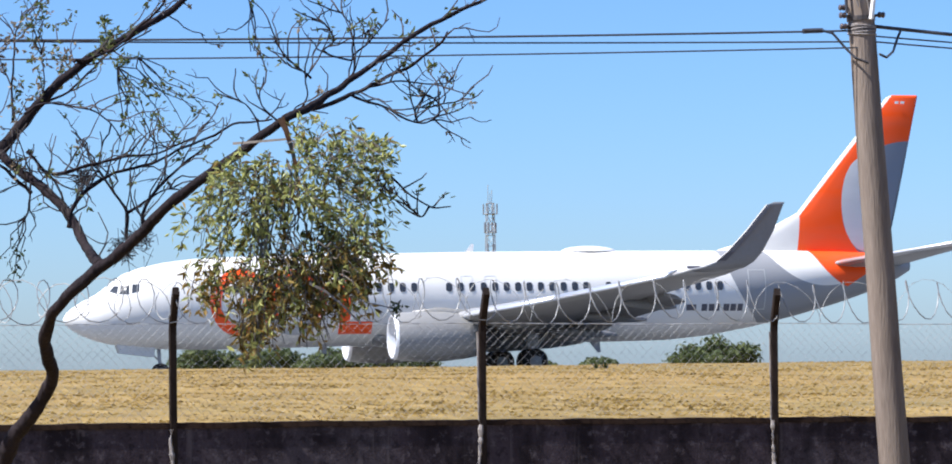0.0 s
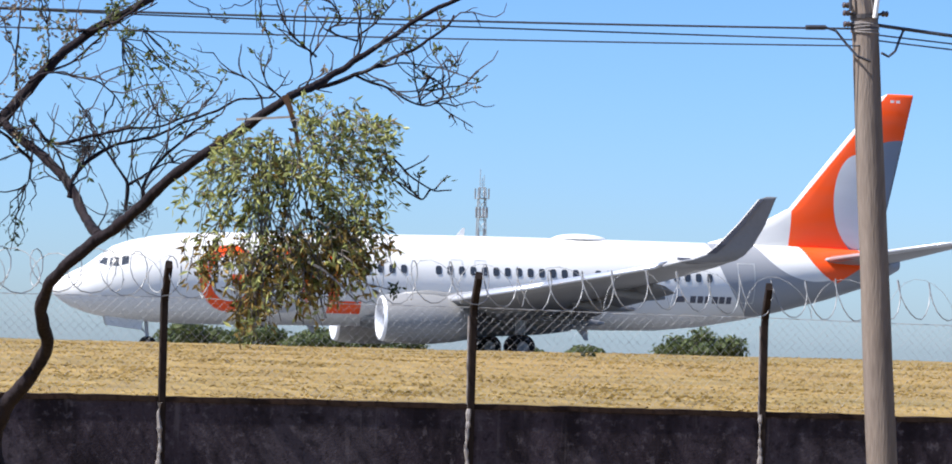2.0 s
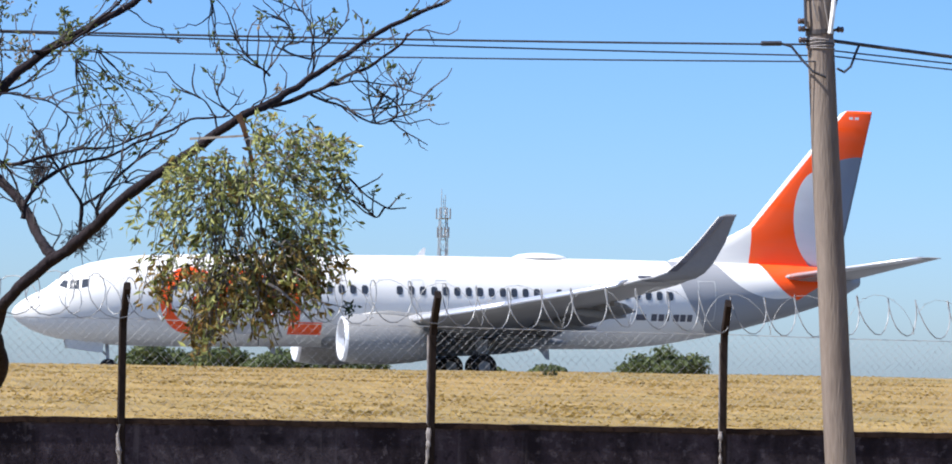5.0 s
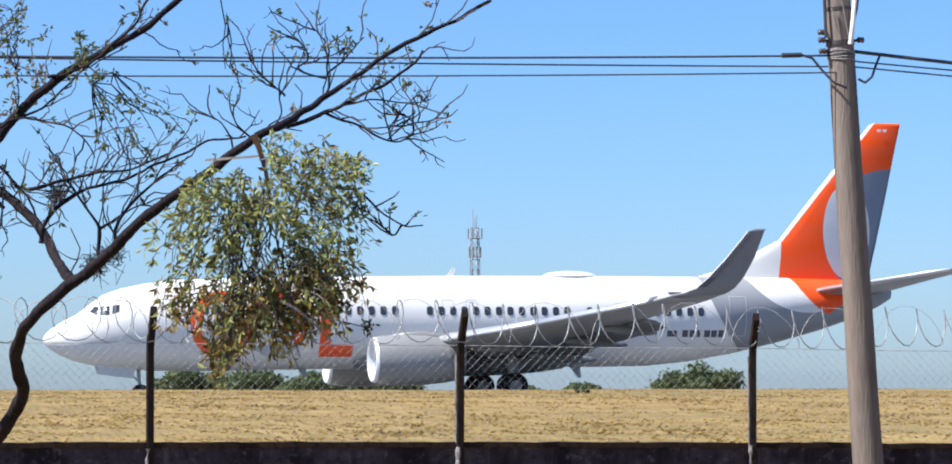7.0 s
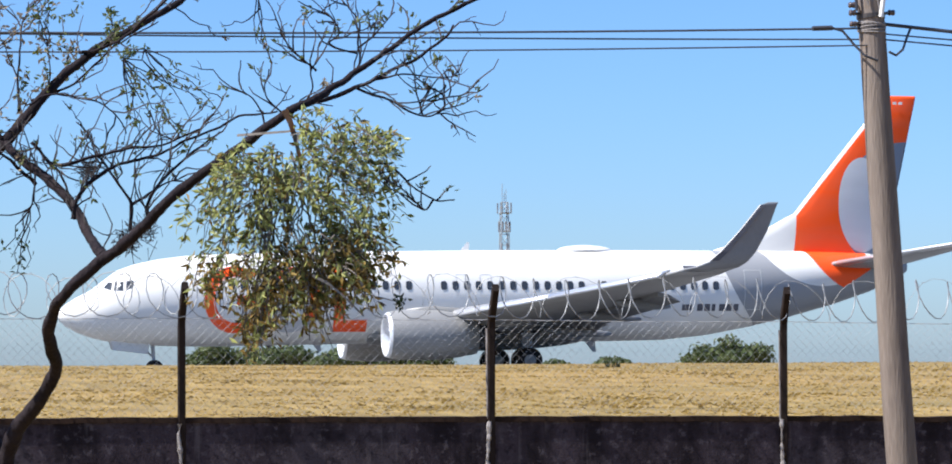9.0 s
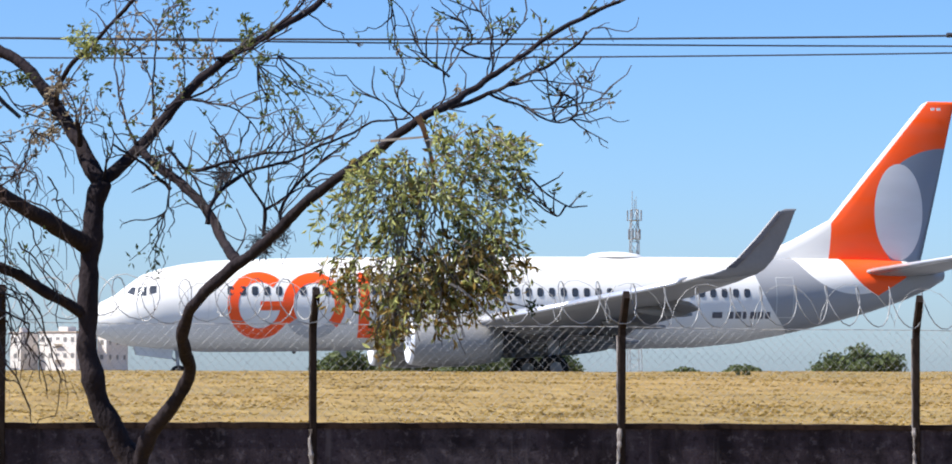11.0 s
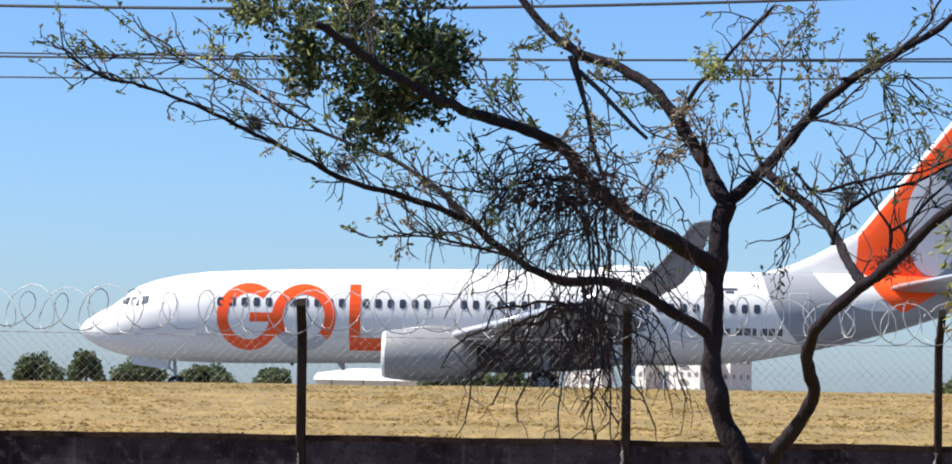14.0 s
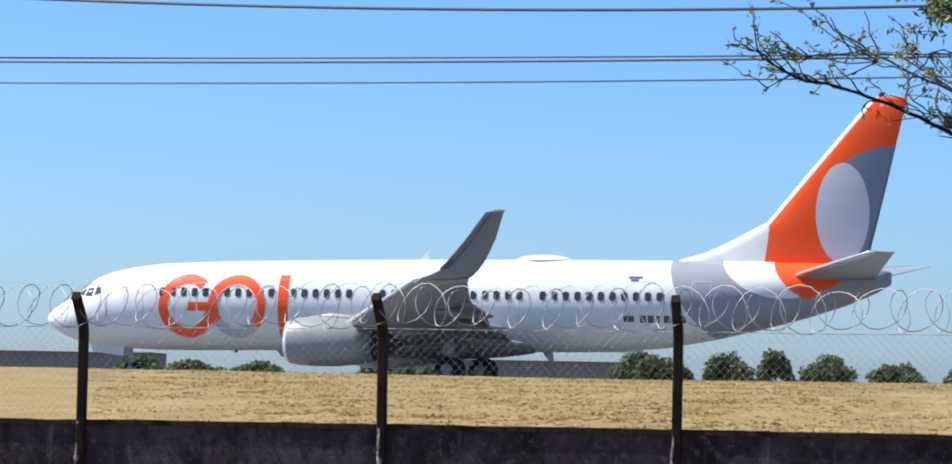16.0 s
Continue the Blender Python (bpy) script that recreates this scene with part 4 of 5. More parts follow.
grow("branch", 0.009, 0.004, [(1.09, 12.27, 2.73), (1.28, 12.39, 2.81), (1.47, 12.51, 2.99), (1.67, 12.63, 3.11)])
grow("branch", 0.008, 0.004, [(1.04, 12.27, 2.68), (1.05, 12.36, 2.89), (1.07, 12.45, 3.05), (1.11, 12.54, 3.17)])
grow("branch", 0.005, 0.003, [(2.04, 12.27, 3.2), (2.06, 12.27, 3.1), (2.06, 12.27, 2.99)])

# fine branches over the forked stem and beyond the clump
for r0, r1, y, line in (
        (0.016, 0.006, 10.9, ((1.86, 2.52), (1.98, 2.60), (2.10, 2.63), (2.21, 2.68), (2.33, 2.74), (2.44, 2.79), (2.54, 2.87), (2.57, 2.92))),
        (0.007, 0.003, 10.9, ((2.24, 2.70), (2.33, 2.72), (2.44, 2.72), (2.53, 2.72), (2.60, 2.73))),
        (0.008, 0.003, 10.9, ((2.20, 2.67), (2.25, 2.65), (2.35, 2.61), (2.45, 2.57), (2.53, 2.59), (2.54, 2.63), (2.50, 2.68))),
        (0.006, 0.003, 10.9, ((2.45, 2.57), (2.45, 2.63), (2.53, 2.63), (2.62, 2.66), (2.68, 2.70))),
        (0.006, 0.003, 10.9, ((2.00, 2.62), (2.03, 2.67), (2.02, 2.73), (2.04, 2.77))),
        (0.006, 0.003, 10.9, ((2.04, 2.73), (2.00, 2.76), (1.94, 2.82), (1.90, 2.87))),
        (0.007, 0.003, 10.9, ((2.18, 2.72), (2.21, 2.77), (2.20, 2.85), (2.21, 2.91), (2.18, 2.97), (2.15, 3.00))),
        (0.006, 0.003, 10.9, ((2.20, 2.82), (2.27, 2.88), (2.34, 2.96))),
        (0.006, 0.003, 10.9, ((2.20, 2.80), (2.09, 2.83), (2.13, 2.87), (2.10, 2.94), (2.04, 2.96))),
        (0.011, 0.004, 11.2, ((1.11, 2.38), (1.21, 2.41), (1.33, 2.44), (1.45, 2.46), (1.56, 2.49), (1.65, 2.53))),
        (0.013, 0.005, 11.2, ((1.16, 2.18), (1.17, 2.24), (1.22, 2.31), (1.30, 2.37), (1.41, 2.41), (1.54, 2.46), (1.68, 2.52), (1.80, 2.58), (1.94, 2.60))),
        (0.012, 0.005, 11.2, ((1.46, 2.17), (1.44, 2.24), (1.50, 2.34), (1.61, 2.43), (1.71, 2.51))),
        (0.011, 0.005, 11.2, ((1.37, 2.14), (1.38, 2.24), (1.33, 2.32), (1.27, 2.40), (1.25, 2.42))),
        (0.008, 0.003, 11.2, ((1.38, 2.24), (1.50, 2.32), (1.56, 2.34))),
        (0.006, 0.003, 10.9, ((1.91, 2.57), (1.85, 2.63), (1.86, 2.74))),
        (0.006, 0.003, 10.9, ((1.85, 2.52), (1.82, 2.60), (1.76, 2.66))),
        (0.008, 0.003, 10.2, ((2.10, 2.34), (2.18, 2.32), (2.27, 2.24), (2.33, 2.21), (2.41, 2.21))),
        (0.005, 0.003, 10.2, ((2.33, 2.21), (2.30, 2.17), (2.27, 2.19))),
        (0.010, 0.005, 11.3, ((1.02, 2.48), (1.07, 2.42), (1.13, 2.35), (1.18, 2.24))),
        (0.006, 0.003, 11.3, ((1.03, 2.36), (1.02, 2.30), (1.01, 2.24), (0.97, 2.18))),
        (0.008, 0.003, 11.3, ((1.00, 2.62), (1.08, 2.66), (1.25, 2.64), (1.34, 2.58), (1.37, 2.52))),
        (0.008, 0.004, 10.8, ((0.30, 2.36), (0.20, 2.38), (0.12, 2.38), (-0.02, 2.35), (-0.14, 2.34), (-0.25, 2.34))),
        (0.010, 0.005, 10.5, ((-0.25, 2.66), (-0.34, 2.76), (-0.37, 2.86), (-0.41, 3.0))),
        (0.009, 0.004, 11.2, ((-0.05, 2.12), (-0.27, 2.17), (-0.38, 2.19), (-0.48, 2.19)))):
    grow("branch", r0, r1, [(x, y, z) for x, z in line])

SOUP = {}


def add(key, verts, faces):
    vs, fs = SOUP.setdefault(key, ([], []))
    b = len(vs)
    vs += verts
    fs += [tuple(b + i for i in f) for f in faces]


def stick(key, pts, r0, r1):
    """A thin three-sided twig."""
    n = len(pts)
    vs, fs = [], []
    for i, p in enumerate(pts):
        d = (pts[min(i + 1, n - 1)] - pts[max(i - 1, 0)]).normalized()
        a = d.cross(Vector((0.2, 0.9, 0.1))).normalized()
        b = d.cross(a)
        r = r0 + (r1 - r0) * i / (n - 1)
        vs += [p + r * a, p + r * (-0.5 * a + 0.87 * b), p + r * (-0.5 * a - 0.87 * b)]
        if i:
            j = 3 * i
            fs += [(j - 3 + k, j - 3 + (k + 1) % 3, j + (k + 1) % 3, j + k) for k in range(3)]
    add(key, [tuple(v) for v in vs], fs)


def blade(key, p, d, length, width):
    """A leaf: two folded halves about the midrib."""
    d = d.normalized()
    s = d.cross(Vector((TR.gauss(0, 1), TR.gauss(0, 1), TR.gauss(0, 1)))).normalized()
    u = d.cross(s) * width * 0.25
    a, m, e = p, p + d * length * 0.5, p + d * length
    add(key, [tuple(a), tuple(m + s * width / 2 + u), tuple(e), tuple(m - s * width / 2 + u)], [(0, 1, 2), (0, 2, 3)])


NODES = []


def rv():
    return Vector((TR.gauss(0, 1), TR.gauss(0, 1), TR.gauss(0, 1)))


def twig(p, d, length, r, level, leaf, chance):
    """A crooked twig with side shoots and a few leaves."""
    n = max(4, int(length / 0.04))
    pts = [p]
    for i in range(n):
        d = (d + rv() * 0.27 + Vector((0, 0, 0.05))).normalized()
        pts.append(pts[-1] + d * length / n)
    stick("twig", pts, r, r * 0.55)
    NODES.extend(pts[1:])
    for i in range(1, len(pts)):
        if level and TR.random() < 0.27:
            twig(pts[i], (d + rv() * 0.7).normalized(), length * TR.uniform(0.3, 0.6), r * 0.68, level - 1, leaf, chance)
        if leaf and TR.random() < chance * (i / n):
            for _ in range(TR.randint(2, 5)):
                blade(leaf, pts[i] + rv() * 0.007, d + rv() * 0.8, TR.uniform(0.018, 0.034), TR.uniform(0.009, 0.015))


for kind, line, radii in BOUGHS:
    if kind == "stem":
        line, radii = line[len(line) * 3 // 5:], radii[len(radii) * 3 // 5:]
    for i in range(2, len(line)):
        dens = {"stem": 0.10, "limb": 0.30, "branch": 0.34}[kind]
        q = line[i] + ORIGIN
        if radii[i] > 0.026 or TR.random() > dens * (0.8 if q.x > 1.0 else 1.7 if q.x < -0.2 else 1.0):
            continue
        d = (line[i] - line[i - 1]).normalized()
        side = (rv() + Vector((0, 0, 0.55))).normalized()
        key = "leaf" if TR.random() < 0.75 else "bloom"
        if q.x < -0.2:
            side = (side + Vector((-0.7, 0, 0.7))).normalized()
        far_end = q.x > 1.75 or q.x < -1.2
        twig(line[i], (d * 0.8 + side * 0.6).normalized(), TR.uniform(0.10, 0.20) if far_end else TR.uniform(0.11, 0.28), 0.0044, 2, key, 0.10 if q.x > 0 else 0.32)

# leafy tufts along the upper twigs
for x, y, z, s, n, key in ((0.72, 11.8, 2.90, 0.045, 230, "parasite"), (0.20, 12.0, 2.71, 0.05, 60, "leaf"), (0.60, 12.0, 2.66, 0.09, 110, "bloom"), (1.55, 12.0, 2.66, 0.11, 90, "leaf"), (1.70, 12.0, 2.68, 0.08, 60, "leaf"), (1.12, 12.2, 3.06, 0.12, 100, "bloom"), (1.22, 12.2, 2.98, 0.11, 90, "leaf"), (1.62, 12.0, 2.58, 0.09, 60, "leaf"), (2.46, 10.8, 2.90, 0.08, 60, "leaf"), (2.25, 10.8, 2.93, 0.04, 25, "leaf"), (0.6, 12.2, 3.05, 0.14, 90, "leaf"), (0.98, 11.9, 2.05, 0.035, 40, "darkleaf"), (0.3, 12.3, 3.1, 0.12, 80, "bloom"), (-1.6, 11.6, 2.95, 0.15, 110, "leaf"), (-1.84, 11.6, 2.93, 0.06, 60, "leaf"), (-1.15, 11.5, 2.85, 0.16, 120, "bloom"), (-1.3, 11.5, 2.98, 0.08, 70, "parasite"), (-1.05, 11.3, 2.72, 0.12, 70, "leaf"), (0.51, 12.0, 2.54, 0.06, 190, "bloom"), (0.60, 12.0, 2.76, 0.05, 90, "bloom"), (1.17, 12.0, 3.09, 0.09, 130, "leaf"), (1.01, 12.0, 3.03, 0.10, 110, "bloom"), (0.93, 12.0, 2.90, 0.10, 90, "leaf"), (1.0, 12.0, 2.76, 0.10, 80, "bloom"), (1.38, 12.0, 2.98, 0.10, 90, "leaf"), (1.5, 12.0, 3.06, 0.09, 80, "leaf"), (0.04, 11.3, 2.70, 0.09, 110, "leaf"), (0.13, 11.3, 2.93, 0.10, 110, "leaf"), (0.36, 12.0, 2.94, 0.12, 100, "leaf"), (0.25, 11.3, 2.60, 0.08, 90, "bloom"), (-0.2, 11.2, 2.72, 0.10, 100, "leaf")):
    c = Vector((x, y, z)) - ORIGIN
    near = [q for q in NODES if (q - c).length < 2.0 * s]
    if len(near) < 12:
        root = min(NODES, key=lambda q: (q - c).length)
        for _ in range(5):
            e = c + rv() * s * 0.8
            pts = [root.lerp(e, i / 5) + rv() * 0.012 * (i > 0) for i in range(6)]
            stick("twig", pts, 0.0036, 0.0018)
            near += pts[2:]
    for _ in range(n):
        p = TR.choice(near) + rv() * 0.010
        blade(key, p, rv(), TR.uniform(0.020, 0.036), TR.uniform(0.009, 0.015))
# two slim side limbs crossing between the upper and the lower limb
for line in (((0.155, 2.90), (0.19, 2.80), (0.223, 2.70), (0.245, 2.58), (0.285, 2.45)), ((0.19, 2.84), (0.27, 2.77), (0.34, 2.70), (0.40, 2.64), (0.46, 2.59))):
    stick("twig", [Vector((x, 11.3 + 0.02 * i, z)) - ORIGIN for i, (x, z) in enumerate(line)], 0.013, 0.009)
stick("twig", [Vector((x, 11.0, z)) - ORIGIN for x, z in ((1.80, 3.16), (1.83, 3.0), (1.82, 2.93), (1.83, 2.84))], 0.0035, 0.002)
# knots of dead stuff on the right stem
for x, y, z, s in ((1.41, 11.1, 2.13, 0.05), (1.36, 11.1, 2.10, 0.035), (1.27, 11.7, 2.40, 0.03), (-0.72, 11.4, 2.47, 0.022), (-1.05, 11.3, 2.62, 0.016)):
    for _ in range(70):
        p = Vector((x, y, z)) - ORIGIN + rv() * s * 0.5
        stick("twig", [p, p + rv() * 0.018, p + rv() * 0.03], 0.002, 0.0012)

# parasite clump: stems fan out and hang from one point, leaves along them
HEART = Vector((1.82, 10.28, 2.49)) - ORIGIN
LOBES = ((1.90, 2.43, 0.05, 0.04), (1.99, 2.40, 0.07, 0.05), (2.10, 2.36, 0.07, 0.06), (2.16, 2.30, 0.06, 0.05), (2.01, 2.31, 0.07, 0.05), (2.06, 2.24, 0.09, 0.05),
         (2.14, 2.19, 0.07, 0.05), (2.18, 2.38, 0.06, 0.05), (1.62, 2.29, 0.06, 0.04), (1.73, 2.25, 0.07, 0.04), (1.59, 2.22, 0.09, 0.05), (1.84, 2.21, 0.07, 0.05), (1.51, 2.14, 0.06, 0.05),
         (1.68, 2.15, 0.10, 0.06), (1.99, 2.13, 0.10, 0.06), (2.14, 2.12, 0.07, 0.05), (1.56, 2.06, 0.07, 0.04), (1.72, 2.04, 0.10, 0.06),
         (2.06, 2.04, 0.07, 0.05), (1.96, 1.96, 0.07, 0.05), (1.62, 1.95, 0.09, 0.05), (1.90, 2.28, 0.05, 0.05), (1.92, 2.18, 0.06, 0.05), (1.78, 2.18, 0.06, 0.04), (1.88, 2.34, 0.03, 0.04))
BROWN = ((2.08, 1.91, 0.07, 0.06), (2.05, 1.84, 0.06, 0.05), (2.12, 1.98, 0.06, 0.05), (1.95, 1.83, 0.08, 0.06), (1.54, 1.90, 0.06, 0.05), (1.66, 1.86, 0.09, 0.07), (1.79, 1.88, 0.10, 0.07), (1.93, 1.87, 0.10, 0.07), (1.74, 1.78, 0.09, 0.05), (1.89, 1.80, 0.07, 0.05), (1.69, 1.70, 0.02, 0.06), (2.02, 1.90, 0.07, 0.06), (1.84, 1.94, 0.10, 0.06), (2.0, 1.97, 0.08, 0.05))
for k in range(480):
    low = k % 10 < 5
    cx, cz, sx, sz = TR.choice(BROWN if low else LOBES)
    end = Vector((cx + TR.gauss(0, sx * 0.62), TR.gauss(10.2, 0.12), cz + TR.gauss(0, sz * 0.62))) - ORIGIN
    start = HEART.lerp(end, TR.uniform(0.74, 0.88) if low else TR.uniform(0.55, 0.8)) + rv() * 0.03
    out = end - start
    n = 6
    pts = [start + out * (i / n) + rv() * 0.006 + Vector((0, 0, 0.035 * math.sin(math.pi * i / n))) for i in range(n + 1)]
    stick("parasite_stem", pts, 0.0028, 0.0014)
    # leaves sit in a tuft towards the tip of each stem
    for _ in range(13 if low else 12):
        i = min(n, int(TR.uniform(2.4, n + 0.99)))
        key = "rusty" if TR.random() < (0.60 if low else 0.10) else "parasite"
        blade(key, pts[i] + rv() * 0.007, (pts[i] - pts[i - 1]).normalized() * 0.6 + rv() * 0.5 + Vector((0, 0, 0.12)), TR.uniform(0.027, 0.046), TR.uniform(0.010, 0.0155))
shoot = [Vector((x, 10.1, z)) - ORIGIN for x, z in ((1.98, 1.93), (2.06, 1.87), (2.13, 1.855), (2.19, 1.84))]
stick("parasite_stem", shoot, 0.0035, 0.002)
for _ in range(34):
    blade("darkleaf", shoot[-1] + rv() * 0.012, rv(), TR.uniform(0.018, 0.032), TR.uniform(0.008, 0.013))
# pale dead shoot low in the clump
stick("parasite_stem", [Vector((x, 10.0, z)) - ORIGIN for x, z in ((1.86, 1.93), (1.92, 1.90), (1.98, 1.85), (2.04, 1.79))], 0.006, 0.004)
for _ in range(30):
    end = Vector((TR.uniform(1.62, 2.0), TR.uniform(10.1, 10.3), TR.uniform(1.66, 1.9))) - ORIGIN
    start = HEART.lerp(end, 0.35) + rv() * 0.05
    stick("parasite_stem", [start + (end - start) * (i / 8) + rv() * 0.009 for i in range(9)], 0.004, 0.0018)
stick("parasite_stem", [HEART + Vector((0, 0, 0.02)), HEART + Vector((0.03, 0, -0.06)), HEART + Vector((0.05, 0, -0.16)), HEART + Vector((0.06, 0, -0.3))], 0.012, 0.006)
stick("parasite_stem", [HEART + Vector((-0.16, 0.1, -0.05)), HEART + Vector((-0.06, 0.04, -0.045)), HEART + Vector((0.02, 0, -0.04))], 0.006, 0.005)

# dense leafy clump: light and shade put into leaf colours, paler up and left
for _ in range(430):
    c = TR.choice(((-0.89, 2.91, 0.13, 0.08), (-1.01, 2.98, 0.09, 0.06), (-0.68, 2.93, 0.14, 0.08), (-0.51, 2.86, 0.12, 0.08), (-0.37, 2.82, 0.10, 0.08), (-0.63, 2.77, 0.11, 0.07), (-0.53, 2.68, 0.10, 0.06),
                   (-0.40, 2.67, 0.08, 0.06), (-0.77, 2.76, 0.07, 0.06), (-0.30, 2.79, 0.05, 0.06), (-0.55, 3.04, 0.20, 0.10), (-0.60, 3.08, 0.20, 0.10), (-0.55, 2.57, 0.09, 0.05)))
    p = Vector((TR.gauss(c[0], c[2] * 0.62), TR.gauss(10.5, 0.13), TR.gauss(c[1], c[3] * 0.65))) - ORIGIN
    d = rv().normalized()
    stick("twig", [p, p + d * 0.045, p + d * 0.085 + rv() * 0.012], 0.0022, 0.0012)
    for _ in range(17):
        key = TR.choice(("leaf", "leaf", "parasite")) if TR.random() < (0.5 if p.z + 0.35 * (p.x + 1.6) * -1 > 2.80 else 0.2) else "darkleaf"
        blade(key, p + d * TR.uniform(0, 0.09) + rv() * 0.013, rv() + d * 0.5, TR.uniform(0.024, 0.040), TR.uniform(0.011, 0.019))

# dead hanging twigs
def droop(p, d, length, r, pull, n=12, fork=0.4):
    pts = [p]
    for i in range(n):
        d = (d + rv() * 0.24 + Vector((0, 0, -pull))).normalized()
        pts.append(pts[-1] + d * length / n)
        if i > 1 and TR.random() < fork:
            e = (d + rv() * 0.8).normalized()
            q = pts[-1]
            stick("dead_twig", [q, q + e * 0.03, q + e * 0.055 + rv() * 0.01, q + (e + Vector((0, 0, -0.5))) * 0.08], r * 0.6, r * 0.35)
    stick("dead_twig", pts, r * 1.15, r * 0.55)


for _ in range(150):
    p = Vector((TR.gauss(0.16, 0.17), TR.gauss(10.75, 0.10), TR.uniform(2.18, 2.52))) - ORIGIN
    droop(p, Vector((TR.gauss(-0.35, 0.7), TR.gauss(0, 0.25), TR.uniform(-0.4, 0.5))), TR.uniform(0.14, 0.36), 0.0034, 0.16)
for _ in range(44):
    p = Vector((TR.gauss(0.20, 0.13), TR.gauss(10.75, 0.08), TR.uniform(1.85, 2.15))) - ORIGIN
    droop(p, Vector((TR.gauss(0, 0.6), 0, -0.5)), TR.uniform(0.2, 0.5), 0.0036, 0.16, 14)
for x in (0.22, 0.25, 0.20, 0.29):
    droop(Vector((x, 10.72, 2.25)) - ORIGIN, Vector((0, 0, -1)), TR.uniform(0.75, 0.98), 0.0056, 0.35, 22, 0.5)
for x, z in ((-0.24, 1.51), (-0.12, 1.55), (0.46, 1.51), (0.40, 1.58), (-0.2, 1.62), (0.34, 1.5), (-0.02, 1.5), (0.5, 1.66), (-0.3, 1.7)):
    a, e = Vector((0.16, 10.7, 1.92)) - ORIGIN, Vector((x, 10.6, z)) - ORIGIN
    pts = [a.lerp(e, i / 9) + rv() * 0.014 + Vector((0, 0, 0.09 * math.sin(math.pi * i / 9))) for i in range(10)]
    stick("dead_twig", pts, 0.0078, 0.0034)
    for q in pts[4:]:
        droop(q, rv(), TR.uniform(0.05, 0.12), 0.0028, 0.2, 5, 0.2)

# withered leaves caught in the heart of the dead spray
for _ in range(240):
    p = Vector((TR.gauss(0.14, 0.13), TR.gauss(10.75, 0.08), TR.gauss(2.36, 0.045) - 0.1 * abs(TR.gauss(0, 0.5)))) - ORIGIN
    blade("husk", p, rv() + Vector((0, 0, -0.6)), TR.uniform(0.03, 0.06), TR.uniform(0.010, 0.020))
stick("rawwood", [HEART + Vector((-0.01, 0, 0.035)), HEART + Vector((0.012, 0, -0.01)), HEART + Vector((0.03, 0, -0.07)), HEART + Vector((0.05, 0, -0.14))], 0.016, 0.007)

NAMES = {"rawwood": ("torn_stub", "rawwood", "torn orange-brown wood where the clump hangs"), "husk": ("withered_foliage", "deadwood", "dark withered leaves in the dead spray"), "twig": ("twig_spray", "twig", "fine grey bare twigs"), "parasite_stem": ("clump_stem", "palebark", "pale stems of the parasite clump"), "dead_twig": ("dead_twig_spray", "deadwood", "dark dead hanging twigs"), "leaf": ("foliage", "leaf", "small sparse green leaves"), "bloom": ("pod_spray", "bloom", "dry tan pods and leaves"), "parasite": ("clump_foliage", "parasite", "narrow olive leaves of the parasite clump"), "rusty": ("rusty_foliage", "rusty", "rust-brown leaves low in the clump"), "darkleaf": ("dense_foliage", "darkleaf", "dense dark green leaves, shade painted into those of the leafy clump")}
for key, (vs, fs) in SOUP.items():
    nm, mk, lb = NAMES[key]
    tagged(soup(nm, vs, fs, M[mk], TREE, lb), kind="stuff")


# ---- far side of the airfield ----
FAR = random.Random(21)


def far_tree(x, y, wide, high, label, z0=1.45):
    """A rounded far tree: short trunk and a crown of many small leaf clumps."""
    t = thing("tree", label, "tree", "far trees", at=(x, y, z0))
    bm = bmesh.new()
    tube(bm, [(0, 0, -0.1), (0.05, 0, high * 0.35), (0.1, 0.05, high * 0.7)], [0.22, 0.16, 0.08], 7)
    for k in range(4):
        a = FAR.uniform(0, 6.3)
        tube(bm, [(0.03, 0, high * 0.3), (wide * 0.15 * math.cos(a), wide * 0.15 * math.sin(a), high * 0.5), (wide * 0.3 * math.cos(a), wide * 0.3 * math.sin(a), high * 0.68)], [0.1, 0.07, 0.03], 5)
    part("trunk", bm, M["far_trunk"], t)
    vs, fs = [], []
    lumps = [(FAR.uniform(-0.46, 0.46) * wide, FAR.uniform(-0.36, 0.36) * wide, high * FAR.uniform(0.34, 0.84)) for _ in range(26)]
    for _ in range(int(1900 + 260 * wide)):
        lx, ly, lz = FAR.choice(lumps)
        d = Vector((FAR.gauss(0, 1), FAR.gauss(0, 1), FAR.gauss(0, 1))).normalized()
        e = 1 - 2.8 * (lx / wide) ** 2
        p = Vector((lx, ly, lz * e)) + Vector((d.x * wide * 0.2, d.y * wide * 0.2, d.z * high * 0.25)) * FAR.uniform(0.35, 1.05)
        if p.z < 0.15:
            p.z = FAR.uniform(0.15, 0.6)
        s = FAR.uniform(0.15, 0.36)
        u = Vector((FAR.gauss(0, 1), FAR.gauss(0, 1), FAR.gauss(0, 1))).normalized()
        v = u.cross(d).normalized()
        b = len(vs)
        vs += [tuple(p + u * s), tuple(p + v * s * 0.6), tuple(p - u * s), tuple(p - v * s * 0.6 + d * 0.08)]
        fs.append((b, b + 1, b + 2, b + 3))
    tagged(soup("crown", vs, fs, M["far_leaf"], t, "dark green uneven crown"), kind="stuff")
    return t


LOW = "low rounded dark green far tree"
